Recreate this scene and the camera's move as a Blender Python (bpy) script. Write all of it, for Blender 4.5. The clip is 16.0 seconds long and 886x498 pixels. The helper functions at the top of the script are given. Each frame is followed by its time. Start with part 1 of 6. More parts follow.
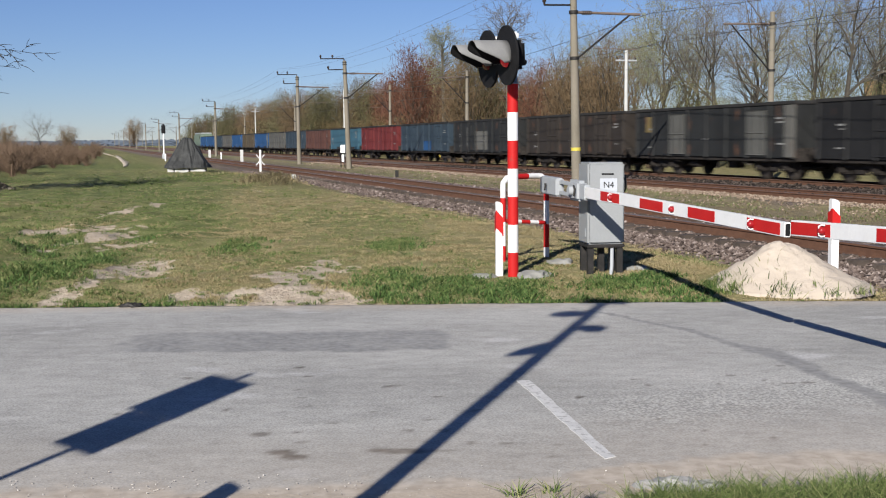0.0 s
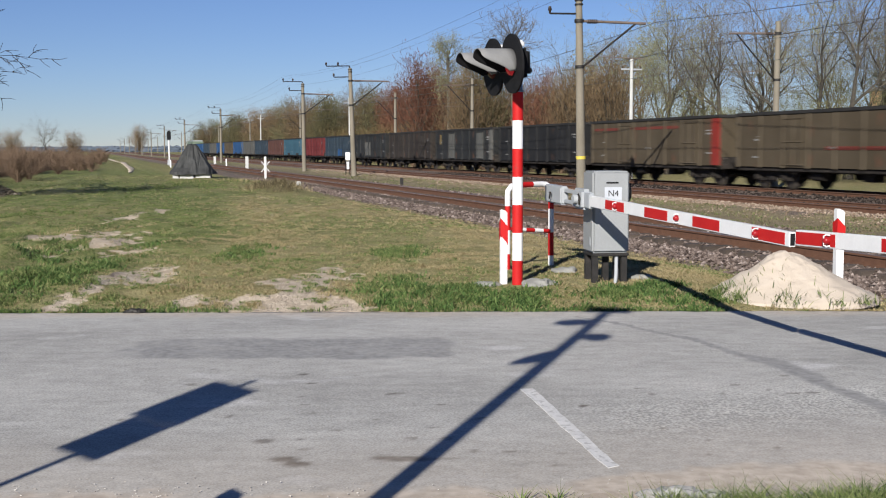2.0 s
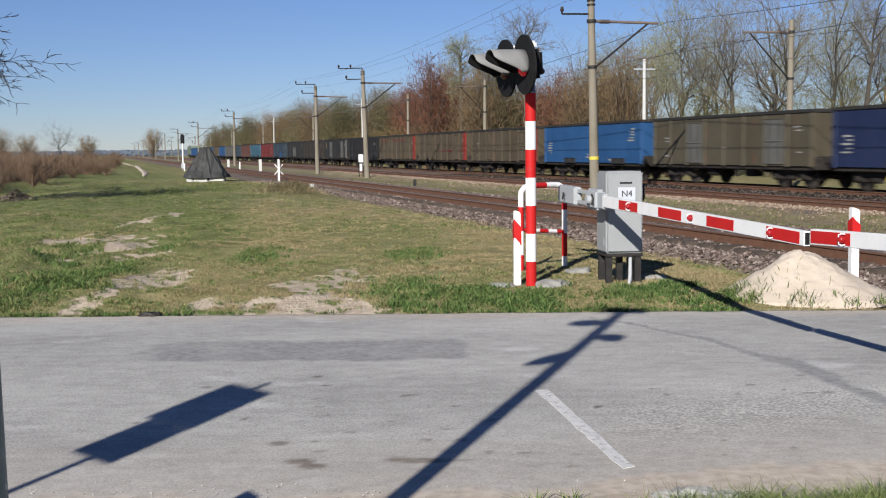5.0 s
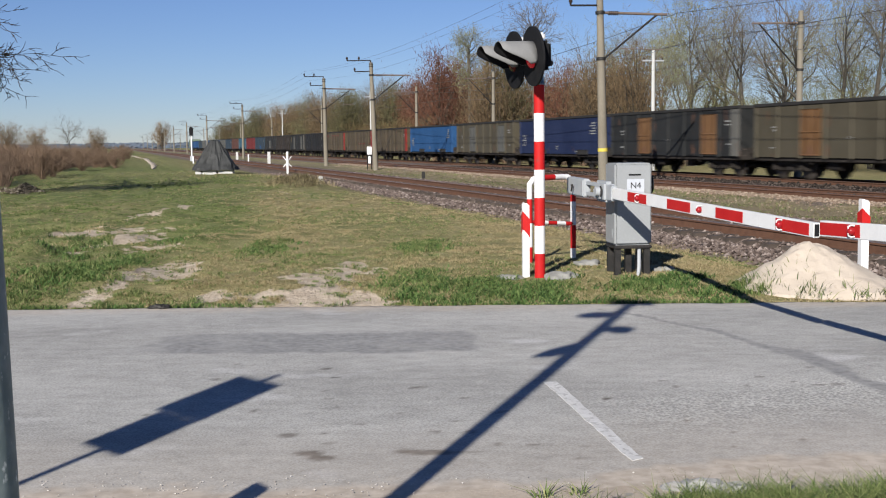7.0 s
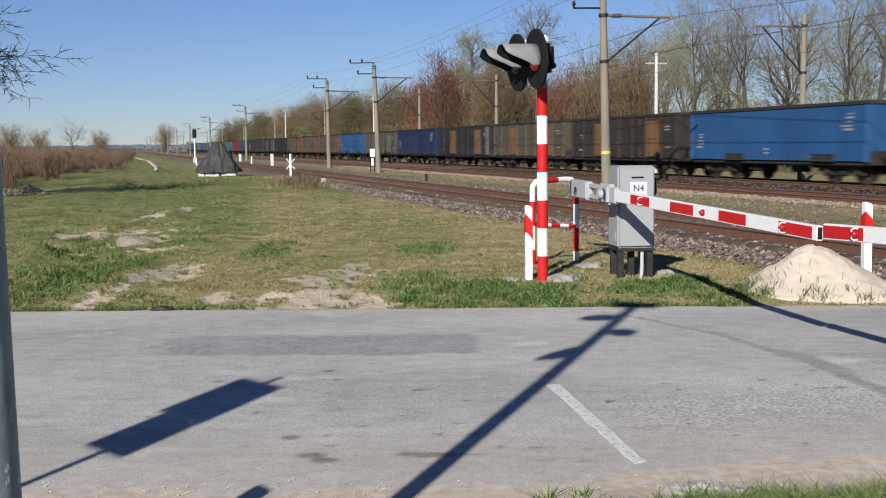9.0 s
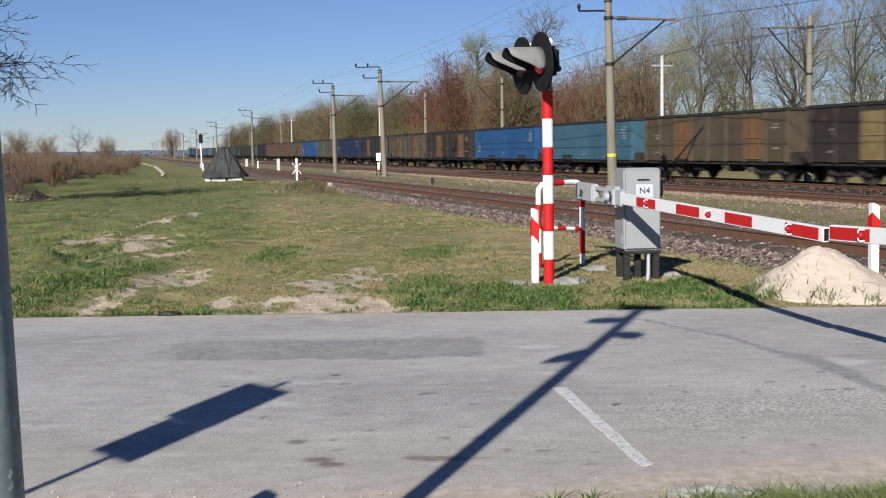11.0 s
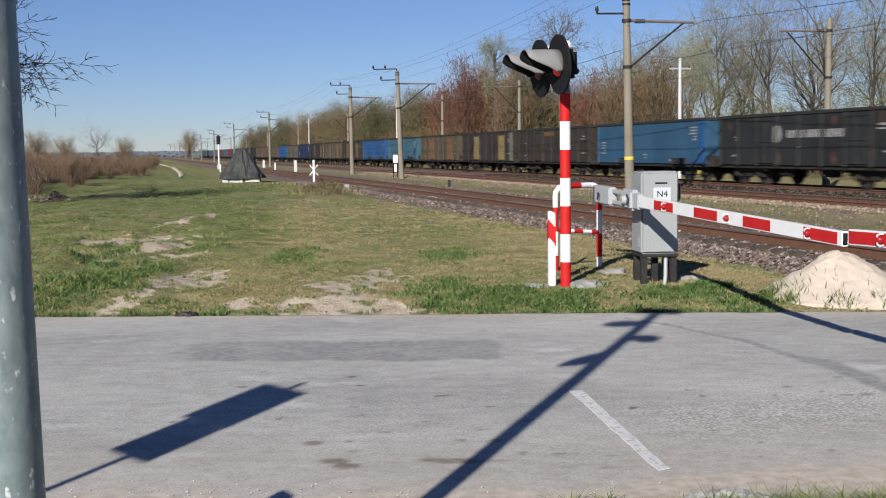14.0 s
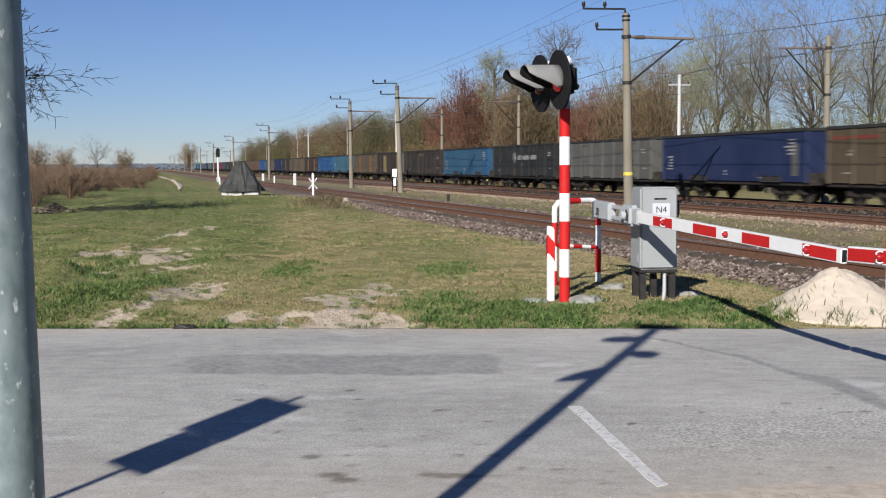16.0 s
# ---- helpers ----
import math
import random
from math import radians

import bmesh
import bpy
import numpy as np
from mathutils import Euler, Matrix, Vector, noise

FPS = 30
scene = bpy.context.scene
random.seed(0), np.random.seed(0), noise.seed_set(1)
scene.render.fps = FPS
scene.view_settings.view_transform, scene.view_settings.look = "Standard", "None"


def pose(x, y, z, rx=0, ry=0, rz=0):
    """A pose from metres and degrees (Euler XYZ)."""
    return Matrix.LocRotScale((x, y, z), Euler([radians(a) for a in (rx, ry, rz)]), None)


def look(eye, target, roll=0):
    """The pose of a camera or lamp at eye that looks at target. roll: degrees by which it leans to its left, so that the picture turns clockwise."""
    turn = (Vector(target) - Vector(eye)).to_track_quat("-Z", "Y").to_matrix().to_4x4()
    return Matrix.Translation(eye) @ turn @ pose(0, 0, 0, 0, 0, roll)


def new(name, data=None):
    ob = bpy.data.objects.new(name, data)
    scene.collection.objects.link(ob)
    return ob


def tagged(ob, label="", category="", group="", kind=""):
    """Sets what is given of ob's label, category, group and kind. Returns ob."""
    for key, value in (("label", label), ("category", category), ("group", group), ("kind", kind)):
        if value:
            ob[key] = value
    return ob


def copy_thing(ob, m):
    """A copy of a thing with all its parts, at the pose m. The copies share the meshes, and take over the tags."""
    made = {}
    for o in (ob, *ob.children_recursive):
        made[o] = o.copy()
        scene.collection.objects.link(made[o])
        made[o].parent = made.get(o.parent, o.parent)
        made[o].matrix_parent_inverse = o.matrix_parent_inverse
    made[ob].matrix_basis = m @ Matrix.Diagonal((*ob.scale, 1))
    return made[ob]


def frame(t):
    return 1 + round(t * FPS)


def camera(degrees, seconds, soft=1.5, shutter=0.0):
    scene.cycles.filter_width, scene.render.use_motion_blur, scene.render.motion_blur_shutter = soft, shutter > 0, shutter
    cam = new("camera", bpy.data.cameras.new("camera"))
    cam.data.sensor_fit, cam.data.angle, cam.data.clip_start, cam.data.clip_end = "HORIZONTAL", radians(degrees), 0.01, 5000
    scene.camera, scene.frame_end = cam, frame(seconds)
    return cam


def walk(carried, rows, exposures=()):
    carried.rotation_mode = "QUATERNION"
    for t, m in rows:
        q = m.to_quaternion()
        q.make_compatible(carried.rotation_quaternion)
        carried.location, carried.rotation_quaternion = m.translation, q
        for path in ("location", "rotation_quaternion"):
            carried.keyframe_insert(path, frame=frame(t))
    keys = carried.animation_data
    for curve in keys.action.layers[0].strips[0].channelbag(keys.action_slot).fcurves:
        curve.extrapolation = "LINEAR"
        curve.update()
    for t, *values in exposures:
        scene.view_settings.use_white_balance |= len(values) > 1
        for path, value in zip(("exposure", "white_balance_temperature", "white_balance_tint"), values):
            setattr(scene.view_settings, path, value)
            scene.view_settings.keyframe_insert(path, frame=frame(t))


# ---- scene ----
# Camera: stands on a tripod at the roadside and is panned a little by hand.
EYE = (0.0, 0.0, 1.65)
cam = camera(41.86, 16.0, soft=1.1, shutter=0.7)
TURNS = [(0, 84.663, 0.498, -0.047), (0.5, 84.768, 0.593, -0.141), (1, 84.915, 0.522, 0.066), (1.5, 84.985, 0.35, 0.166),
         (2, 85.046, 0.193, 0.198), (2.5, 85.058, 0.188, 0.217), (3, 85.15, 0.089, 0.073), (3.5, 85.226, 0.514, 0.05),
         (4, 85.352, 0.608, 0.36), (6.5, 84.698, 0.705, 1.191), (7, 84.74, 0.731, 1.254), (7.5, 84.816, 0.682, 1.243),
         (8, 84.826, 0.633, 1.301), (8.5, 84.741, 0.611, 1.318), (9, 84.86, 0.646, 1.403), (11.5, 85.079, 1.074, 1.756),
         (12, 85.138, 0.968, 1.956), (12.5, 85.166, 0.887, 2.26), (13, 85.153, 0.95, 2.647), (13.5, 85.097, 0.906, 2.647),
         (14, 85.165, 0.758, 2.534), (14.5, 85.254, 0.779, 2.626), (15, 85.38, 0.797, 2.535), (15.5, 85.604, 0.509, 2.564),
         (16, 85.869, 0.356, 2.492)]
# the head of the tripod sways by a few millimetres
SWAY = ((0, 0), (8, 0.001), (9, 0.001), (11.5, 0.008), (12, 0.0075), (13, 0.0057), (13.5, 0.005), (14, 0.0025), (15, -0.0012), (16, -0.003))


def sway(t):
    return float(np.interp(t, [a for a, b in SWAY], [b for a, b in SWAY]))


walk(cam, [(t, pose(EYE[0] + sway(t), EYE[1], EYE[2], rx, ry, rz)) for t, rx, ry, rz in TURNS], [(0, 0.6), (16, 0.6)])

# ---- light: low sun behind the camera's left shoulder, clear sky ----
SUN_AZ, SUN_EL = 197.85, 25.0
world = bpy.data.worlds.new("sky")
scene.world = world
world.use_nodes = True
wn = world.node_tree.nodes
sky = wn.new("ShaderNodeTexSky")
sky.sky_type, sky.sun_disc = "NISHITA", False
sky.sun_elevation, sky.sun_rotation = radians(SUN_EL), radians(SUN_AZ)
sky.altitude = 1000
sky.air_density, sky.dust_density, sky.ozone_density = 1.0, 0.0, 2.5
tint = wn.new("ShaderNodeMix")
tint.data_type, tint.blend_type = "RGBA", "MULTIPLY"
tint.inputs[0].default_value = 1.0
tint.inputs["B"].default_value = (0.80, 0.915, 1.30, 1)
world.node_tree.links.new(sky.outputs[0], tint.inputs["A"])
world.node_tree.links.new(tint.outputs["Result"], wn["Background"].inputs[0])
wn["Background"].inputs[1].default_value = 0.042
sun = new("sun", bpy.data.lights.new("sun", "SUN"))
sun.data.energy, sun.data.angle, sun.data.color = 5.0, radians(0.53), (1.0, 0.955, 0.89)
sun_from = Vector((math.sin(radians(SUN_AZ)) * math.cos(radians(SUN_EL)), math.cos(radians(SUN_AZ)) * math.cos(radians(SUN_EL)), math.sin(radians(SUN_EL))))
sun.matrix_basis = look(sun_from * 50, (0, 0, 0))


# ---- materials ----
def mat(name, c1, c2=None, rough=0.8, metal=0.0, scale=8.0, fine=60.0, bump=0.15, c3=None, spots=0.0, spec=0.3, stretch=(1, 1, 1), vary=0.0, depth=0.02):
    """Two scales of noise between c1 and c2, dirt or wear spots of c3, fine relief; vary: value shift from object to object."""
    m = bpy.data.materials.new(name)
    m.use_nodes = True
    n, l = m.node_tree.nodes, m.node_tree.links
    b = n["Principled BSDF"]
    b.inputs["Roughness"].default_value, b.inputs["Metallic"].default_value = rough, metal
    b.inputs["Specular IOR Level"].default_value = spec
    tc, mp = n.new("ShaderNodeTexCoord"), n.new("ShaderNodeMapping")
    mp.inputs["Scale"].default_value = stretch
    l.new(tc.outputs["Object"], mp.inputs[0])
    na, nb = n.new("ShaderNodeTexNoise"), n.new("ShaderNodeTexNoise")
    na.inputs["Scale"].default_value, na.inputs["Detail"].default_value = scale, 6
    nb.inputs["Scale"].default_value, nb.inputs["Detail"].default_value = fine, 4
    l.new(mp.outputs[0], na.inputs[0])
    l.new(mp.outputs[0], nb.inputs[0])
    mx = n.new("ShaderNodeMix")
    mx.data_type = "FLOAT"
    mx.inputs[0].default_value = 0.4
    l.new(na.outputs[0], mx.inputs[2])
    l.new(nb.outputs[0], mx.inputs[3])
    r = n.new("ShaderNodeValToRGB")
    r.color_ramp.elements[0].position, r.color_ramp.elements[1].position = 0.34, 0.66
    r.color_ramp.elements[0].color = (*c1, 1)
    r.color_ramp.elements[1].color = (*(c2 or [v * 1.25 for v in c1]), 1)
    l.new(mx.outputs[0], r.inputs[0])
    out = r.outputs[0]
    if c3:
        ns = n.new("ShaderNodeTexNoise")
        ns.inputs["Scale"].default_value, ns.inputs["Detail"].default_value = scale * 2.3, 8
        l.new(mp.outputs[0], ns.inputs[0])
        rs = n.new("ShaderNodeValToRGB")
        rs.color_ramp.elements[0].position, rs.color_ramp.elements[1].position = 0.68 - spots * 0.3, 0.76 - spots * 0.3
        l.new(ns.outputs[0], rs.inputs[0])
        mc = n.new("ShaderNodeMix")
        mc.data_type = "RGBA"
        mc.inputs["B"].default_value = (*c3, 1)
        l.new(rs.outputs[0], mc.inputs[0])
        l.new(out, mc.inputs["A"])
        out = mc.outputs["Result"]
    if vary:
        oi, hs, ma = n.new("ShaderNodeObjectInfo"), n.new("ShaderNodeHueSaturation"), n.new("ShaderNodeMapRange")
        ma.inputs[3].default_value, ma.inputs[4].default_value = 1 - vary, 1 + vary
        l.new(oi.outputs["Random"], ma.inputs[0])
        l.new(ma.outputs[0], hs.inputs["Value"])
        l.new(out, hs.inputs["Color"])
        out = hs.outputs[0]
    l.new(out, b.inputs["Base Color"])
    if bump:
        bp = n.new("ShaderNodeBump")
        bp.inputs["Strength"].default_value, bp.inputs["Distance"].default_value = bump, depth
        l.new(mx.outputs[0], bp.inputs["Height"])
        l.new(bp.outputs[0], b.inputs["Normal"])
    return m


RED = mat("red_paint", (0.37, 0.009, 0.010), (0.44, 0.015, 0.014), 0.6, scale=5, bump=0.05, c3=(0.29, 0.028, 0.024), spots=0.1, spec=0.2)
WHITE = mat("white_paint", (0.60, 0.60, 0.60), (0.67, 0.67, 0.665), 0.6, scale=6, bump=0.05, c3=(0.6, 0.58, 0.54), spots=0.1)
BLACK = mat("black_paint", (0.008, 0.008, 0.009), (0.014, 0.014, 0.015), 0.75, scale=9, bump=0.05, spec=0.12)
GREYM = mat("grey_paint", (0.29, 0.31, 0.325), (0.35, 0.365, 0.38), 0.55, scale=4, bump=0.04, c3=(0.28, 0.29, 0.29), spots=0.1)
BOXGREY = mat("light_grey_enamel", (0.235, 0.245, 0.25), (0.27, 0.28, 0.285), 0.5, scale=2.5, bump=0.03, c3=(0.24, 0.24, 0.23), spots=0.06)
HOODGREY = mat("hood_grey", (0.165, 0.165, 0.165), (0.205, 0.205, 0.20), 0.75, scale=6, bump=0.05)
DARKST = mat("dark_steel", (0.018, 0.018, 0.018), (0.042, 0.038, 0.035), 0.6, 0.4, scale=12, bump=0.1)
GALV = mat("galvanised_steel", (0.16, 0.205, 0.215), (0.26, 0.31, 0.325), 0.5, 0.3, scale=42, fine=110, bump=0.05, c3=(0.6, 0.64, 0.65), spots=0.17, stretch=(1, 1, 0.6))
RUSTRAIL = mat("rusty_rail", (0.085, 0.042, 0.026), (0.13, 0.066, 0.04), 0.8, scale=7, bump=0.2)
RAILHEAD = mat("worn_rail_head", (0.20, 0.13, 0.10), (0.32, 0.24, 0.2), 0.4, 0.6, scale=5, bump=0.05, stretch=(1, 0.1, 1))
SLEEPER = mat("old_sleeper", (0.055, 0.042, 0.034), (0.10, 0.08, 0.066), 0.9, scale=5, bump=0.3, stretch=(0.3, 2, 1), vary=0.25)
CONCRETE = mat("pole_concrete", (0.145, 0.128, 0.098), (0.21, 0.188, 0.148), 0.9, scale=2, fine=40, bump=0.2, c3=(0.19, 0.16, 0.125), spots=0.2, stretch=(1, 1, 0.3))
SLABC = mat("slab_concrete", (0.19, 0.19, 0.17), (0.27, 0.265, 0.245), 0.9, scale=5, bump=0.2)
ARMST = mat("bracket_steel", (0.12, 0.09, 0.075), (0.19, 0.15, 0.125), 0.7, 0.2, scale=8, bump=0.1)
INSUL = mat("dark_insulator", (0.025, 0.018, 0.015), (0.04, 0.03, 0.025), 0.3, scale=8, bump=0.0)
WIRE = mat("wire_metal", (0.05, 0.05, 0.05), (0.08, 0.075, 0.07), 0.6, 0.4, bump=0.0)
SAND = mat("sand", (0.43, 0.365, 0.295), (0.50, 0.43, 0.355), 0.95, scale=4, fine=90, bump=0.5, c3=(0.37, 0.31, 0.25), spots=0.15, depth=0.04)
TARP = mat("dark_tarpaulin", (0.018, 0.019, 0.019), (0.04, 0.041, 0.04), 0.6, scale=4, fine=20, bump=0.7, depth=0.1)
LIME = mat("whitewash", (0.38, 0.38, 0.365), (0.48, 0.48, 0.46), 0.9, scale=4, bump=0.3)
BARK = mat("bark", (0.034, 0.03, 0.024), (0.08, 0.07, 0.055), 0.95, scale=6, bump=0.4, vary=0.2)
TWIG = mat("twigs", (0.095, 0.084, 0.066), (0.165, 0.148, 0.118), 0.9, scale=2, bump=0.0, vary=0.2)
TWIGRED = mat("reddish_twigs", (0.105, 0.046, 0.028), (0.16, 0.073, 0.044), 0.9, scale=0.6, bump=0.0, vary=0.25)
TWIGBROWN = mat("brown_twigs", (0.115, 0.078, 0.042), (0.175, 0.122, 0.068), 0.9, scale=0.6, bump=0.0, vary=0.25)
TWIGOLIVE = mat("olive_twigs", (0.085, 0.078, 0.036), (0.13, 0.12, 0.058), 0.9, scale=0.6, bump=0.0, vary=0.2)
TWIGDARK = mat("dark_twigs", (0.03, 0.022, 0.016), (0.055, 0.042, 0.032), 0.9, scale=2, bump=0.0)
BUD = mat("spring_buds", (0.15, 0.16, 0.08), (0.23, 0.24, 0.13), 0.8, scale=1, bump=0.0, vary=0.2)
BRUSH = mat("dry_brush", (0.125, 0.083, 0.055), (0.185, 0.128, 0.086), 0.95, scale=0.8, bump=0.0, vary=0.15)
BRICKR = mat("house_brick", (0.42, 0.27, 0.14), (0.52, 0.35, 0.2), 0.9, scale=3, bump=0.1)
PLATE = mat("pale_plate", (0.40, 0.42, 0.46), (0.45, 0.47, 0.505), 0.6, scale=8, bump=0.0)
LENS = bpy.data.materials.new("red_lens")
LENS.use_nodes = True
LENS.node_tree.nodes["Principled BSDF"].inputs["Base Color"].default_value = (0.16, 0.008, 0.014, 1)
LENS.node_tree.nodes["Principled BSDF"].inputs["Roughness"].default_value = 0.15
LENS.node_tree.nodes["Principled BSDF"].inputs["Emission Color"].default_value = (1.0, 0.03, 0.06, 1)
LENS.node_tree.nodes["Principled BSDF"].inputs["Emission Strength"].default_value = 0.0
LENS.node_tree.nodes["Principled BSDF"].inputs["Base Color"].default_value = (0.10, 0.012, 0.014, 1)
LAMPRED = mat("unlit_red_lens", (0.22, 0.008, 0.012), (0.28, 0.012, 0.016), 0.3, scale=20, bump=0.0)
LIT = LENS.copy()
LIT.name = "lit_red_lens"
LIT.node_tree.nodes["Principled BSDF"].inputs["Emission Strength"].default_value = 0.14


# ---- small building tools ----
def thing(name, m=None, label="", category="", group="", kind=""):
    ob = new(name)
    ob.empty_display_size = 0.1
    ob.matrix_basis = m if m is not None else Matrix()
    return tagged(ob, label, category, group, kind)


def part(name, bm, material, parent=None, label="", m=None, smooth=False):
    me = bm
    if isinstance(bm, bmesh.types.BMesh):
        me = bpy.data.meshes.new(name)
        bm.to_mesh(me)
        bm.free()
    if material and not me.materials:
        for k in (material if isinstance(material, (list, tuple)) else [material]):
            me.materials.append(k)
    if smooth:
        me.polygons.foreach_set("use_smooth", [True] * len(me.polygons))
    ob = new(name, me)
    ob.parent = parent
    if m is not None:
        ob.matrix_basis = m
    return tagged(ob, label)


def mesh_of(name, verts, faces, material=None, smooth=False):
    me = bpy.data.meshes.new(name)
    me.from_pydata([tuple(v) for v in verts], [], [tuple(f) for f in faces])
    for k in (material if isinstance(material, (list, tuple)) else [material] if material else []):
        me.materials.append(k)
    if smooth:
        me.polygons.foreach_set("use_smooth", [True] * len(me.polygons))
    return me


def box(bm, x0, x1, y0, y1, z0, z1, bevel=0.0, mi=0):
    made = bmesh.ops.create_cube(bm, size=1.0)
    vs = made["verts"]
    for v in vs:
        v.co = Vector(((x0 + x1) / 2 + v.co.x * (x1 - x0), (y0 + y1) / 2 + v.co.y * (y1 - y0), (z0 + z1) / 2 + v.co.z * (z1 - z0)))
    fs = {f for v in vs for f in v.link_faces}
    if bevel:
        es = {e for v in vs for e in v.link_edges}
        got = bmesh.ops.bevel(bm, geom=list(es), offset=bevel, segments=2, affect="EDGES", clamp_overlap=True)
        fs = set(got["faces"]) | {f for f in fs if f.is_valid}
    for f in fs:
        f.material_index = mi
    return bm


def boxm(*a, **k):
    return box(bmesh.new(), *a, **k)


def tube(bm, pts, radii, seg=12, caps=True, mi=0):
    """A round tube along the points."""
    pts = [Vector(p) for p in pts]
    if not isinstance(radii, (list, tuple)):
        radii = [radii] * len(pts)
    rings, side = [], None
    for i, p in enumerate(pts):
        d = (pts[min(i + 1, len(pts) - 1)] - pts[max(i - 1, 0)]).normalized()
        side = (side - d * side.dot(d)) if side is not None else d.orthogonal()
        side.normalize()
        up = d.cross(side)
        rings.append([bm.verts.new(p + (side * math.cos(a) + up * math.sin(a)) * radii[i]) for a in (2 * math.pi * k / seg for k in range(seg))])
    for a, b in zip(rings, rings[1:]):
        for k in range(seg):
            f = bm.faces.new((a[k], a[(k + 1) % seg], b[(k + 1) % seg], b[k]))
            f.material_index, f.smooth = mi, True
    if caps:
        for ring, flip in ((rings[0], True), (rings[-1], False)):
            ring = [bm.verts.new(v.co) for v in ring]
            f = bm.faces.new(ring[::-1] if flip else ring)
            f.material_index = mi
    return bm


def tubem(*a, **k):
    return tube(bmesh.new(), *a, **k)


# ---- the plan: tracks run along s, p is the distance across them from the camera ----
TURN = 17.19
DIR = Vector((-math.sin(radians(TURN)), math.cos(radians(TURN)), 0))
NOR = Vector((math.cos(radians(TURN)), math.sin(radians(TURN)), 0))


def at(s, p, z=0.0):
    return DIR * s + NOR * p + Vector((0, 0, z))


def on_track(s, p, z=0.0, turn=0.0):
    return Matrix.Translation(at(s, p, z)) @ pose(0, 0, 0, 0, 0, TURN + turn)


ROAD_FAR, ROAD_NEAR = 11.62, 5.75
TRACKS = [(11.95, 1.52), (20.55, 1.435), (25.1 + 1.25, 1.435)]   # axis, gauge
BEDS = [(9.2, 14.6, -0.13), (18.3, 29.2, -0.13)]
RAIL_Z = 0.05


def smooth(a, b, v):
    v = min(1.0, max(0.0, (v - a) / (b - a)))
    return v * v * (3 - 2 * v)


def ground_z(s, p):
    v = at(s, p)
    z = 0.0
    z -= 0.10 * smooth(6.5, 8.5, p)
    z -= 0.12 * smooth(9.7, 10.3, p) * (1 - smooth(10.6, 10.85, p)) + 0.035 * smooth(10.6, 10.85, p) * (1 - smooth(13.5, 14.4, p))
    z -= 0.14 * smooth(14.4, 15.4, p) * (1 - smooth(17.4, 18.4, p))
    z -= 0.35 * smooth(28.8, 30.5, p)
    rough = noise.noise(Vector((v.x * 0.35, v.y * 0.35, 0))) * 0.05 + noise.noise(Vector((v.x * 1.3, v.y * 1.3, 3))) * 0.025
    verge = smooth(ROAD_FAR, ROAD_FAR + 1.2, v.y) * (1 - smooth(7.5, 8.8, p))
    near = 1 - smooth(ROAD_NEAR - 1.2, ROAD_NEAR, v.y)
    z += rough * max(verge, near * 0.5) + 0.11 * smooth(ROAD_FAR, ROAD_FAR + 1.3, v.y) * (1 - smooth(7.0, 8.8, p)) * (1 - smooth(30, 60, v.y))
    # trodden hollows and tussocks of the field, and a small mound of dug soil
    z += 0.10 * noise.noise(Vector((v.x * 1.5, v.y * 0.9, 17))) * smooth(ROAD_FAR + 0.5, ROAD_FAR + 1.8, v.y) * (1 - smooth(-3.4, -2.4, v.x)) * (1 - smooth(5.5, 7.0, p))
    z += 0.16 * math.exp(-((v.x + 6.3) / 0.28) ** 2 - ((v.y - 16.6) / 0.4) ** 2)
    # low hummock by the track, in front of the tarpaulin-covered stack
    for hx, hy, r, h in ((-9.6, 56.0, 2.6, 0.16), (-6.3, 44.0, 1.1, 0.30)):
        z += h * math.exp(-((v.x - hx) ** 2 + ((v.y - hy) * 0.6) ** 2) / (r * r))
    if v.y < ROAD_FAR + 0.05 and v.y > ROAD_NEAR - 0.3 or (p > 6.0 and v.y < ROAD_FAR and v.y > 3):
        z = min(z, 0.0) - 0.05
    return z


def island_mat(name, colours, rough=0.8):
    """One colour for each loose piece, drawn from the list."""
    m = bpy.data.materials.new(name)
    m.use_nodes = True
    n, l = m.node_tree.nodes, m.node_tree.links
    g, r = n.new("ShaderNodeNewGeometry"), n.new("ShaderNodeValToRGB")
    l.new(g.outputs["Random Per Island"], r.inputs[0])
    e = r.color_ramp.elements
    while len(e) < len(colours):
        e.new(0.5)
    for i, c in enumerate(colours):
        e[i].position, e[i].color = i / (len(colours) - 1), (*c, 1)
    b = n["Principled BSDF"]
    b.inputs["Roughness"].default_value, b.inputs["Specular IOR Level"].default_value = rough, 0.15
    l.new(r.outputs[0], b.inputs["Base Color"])
    return m


# ---- ground: one sheet to the horizon, finer near the camera ----
PATCHES = [(-5.71, 18.92, 0.57, 2.02), (-6.55, 20.89, 0.74, 1.24), (-4.83, 17.39, 0.39, 1.15), (-5.78, 21.62, 0.22, 1.18), (-7.25, 27.04, 0.3, 3.2), (-7.15, 20.68, 0.31, 1.08), (-6.56, 17.37, 0.14, 1.14),
           (-3.77, 14.43, 0.36, 0.92), (-4.01, 13.52, 0.16, 0.7), (-3.95, 12.69, 0.15, 0.41), (-4.08, 12.22, 0.22, 0.43), (-2.77, 12.13, 0.24, 0.38), (-3.29, 13.16, 0.2, 0.33), (-4.6, 14.13, 0.11, 0.32),
           (-3.42, 15.38, 0.31, 0.3), (-1.73, 13.41, 0.46, 1.14), (-1.49, 14.33, 0.22, 1.42), (-1.77, 12.1, 0.6, 0.6), (-1.22, 11.9, 0.5, 0.5), (-1.14, 14.18, 0.15, 0.58)]


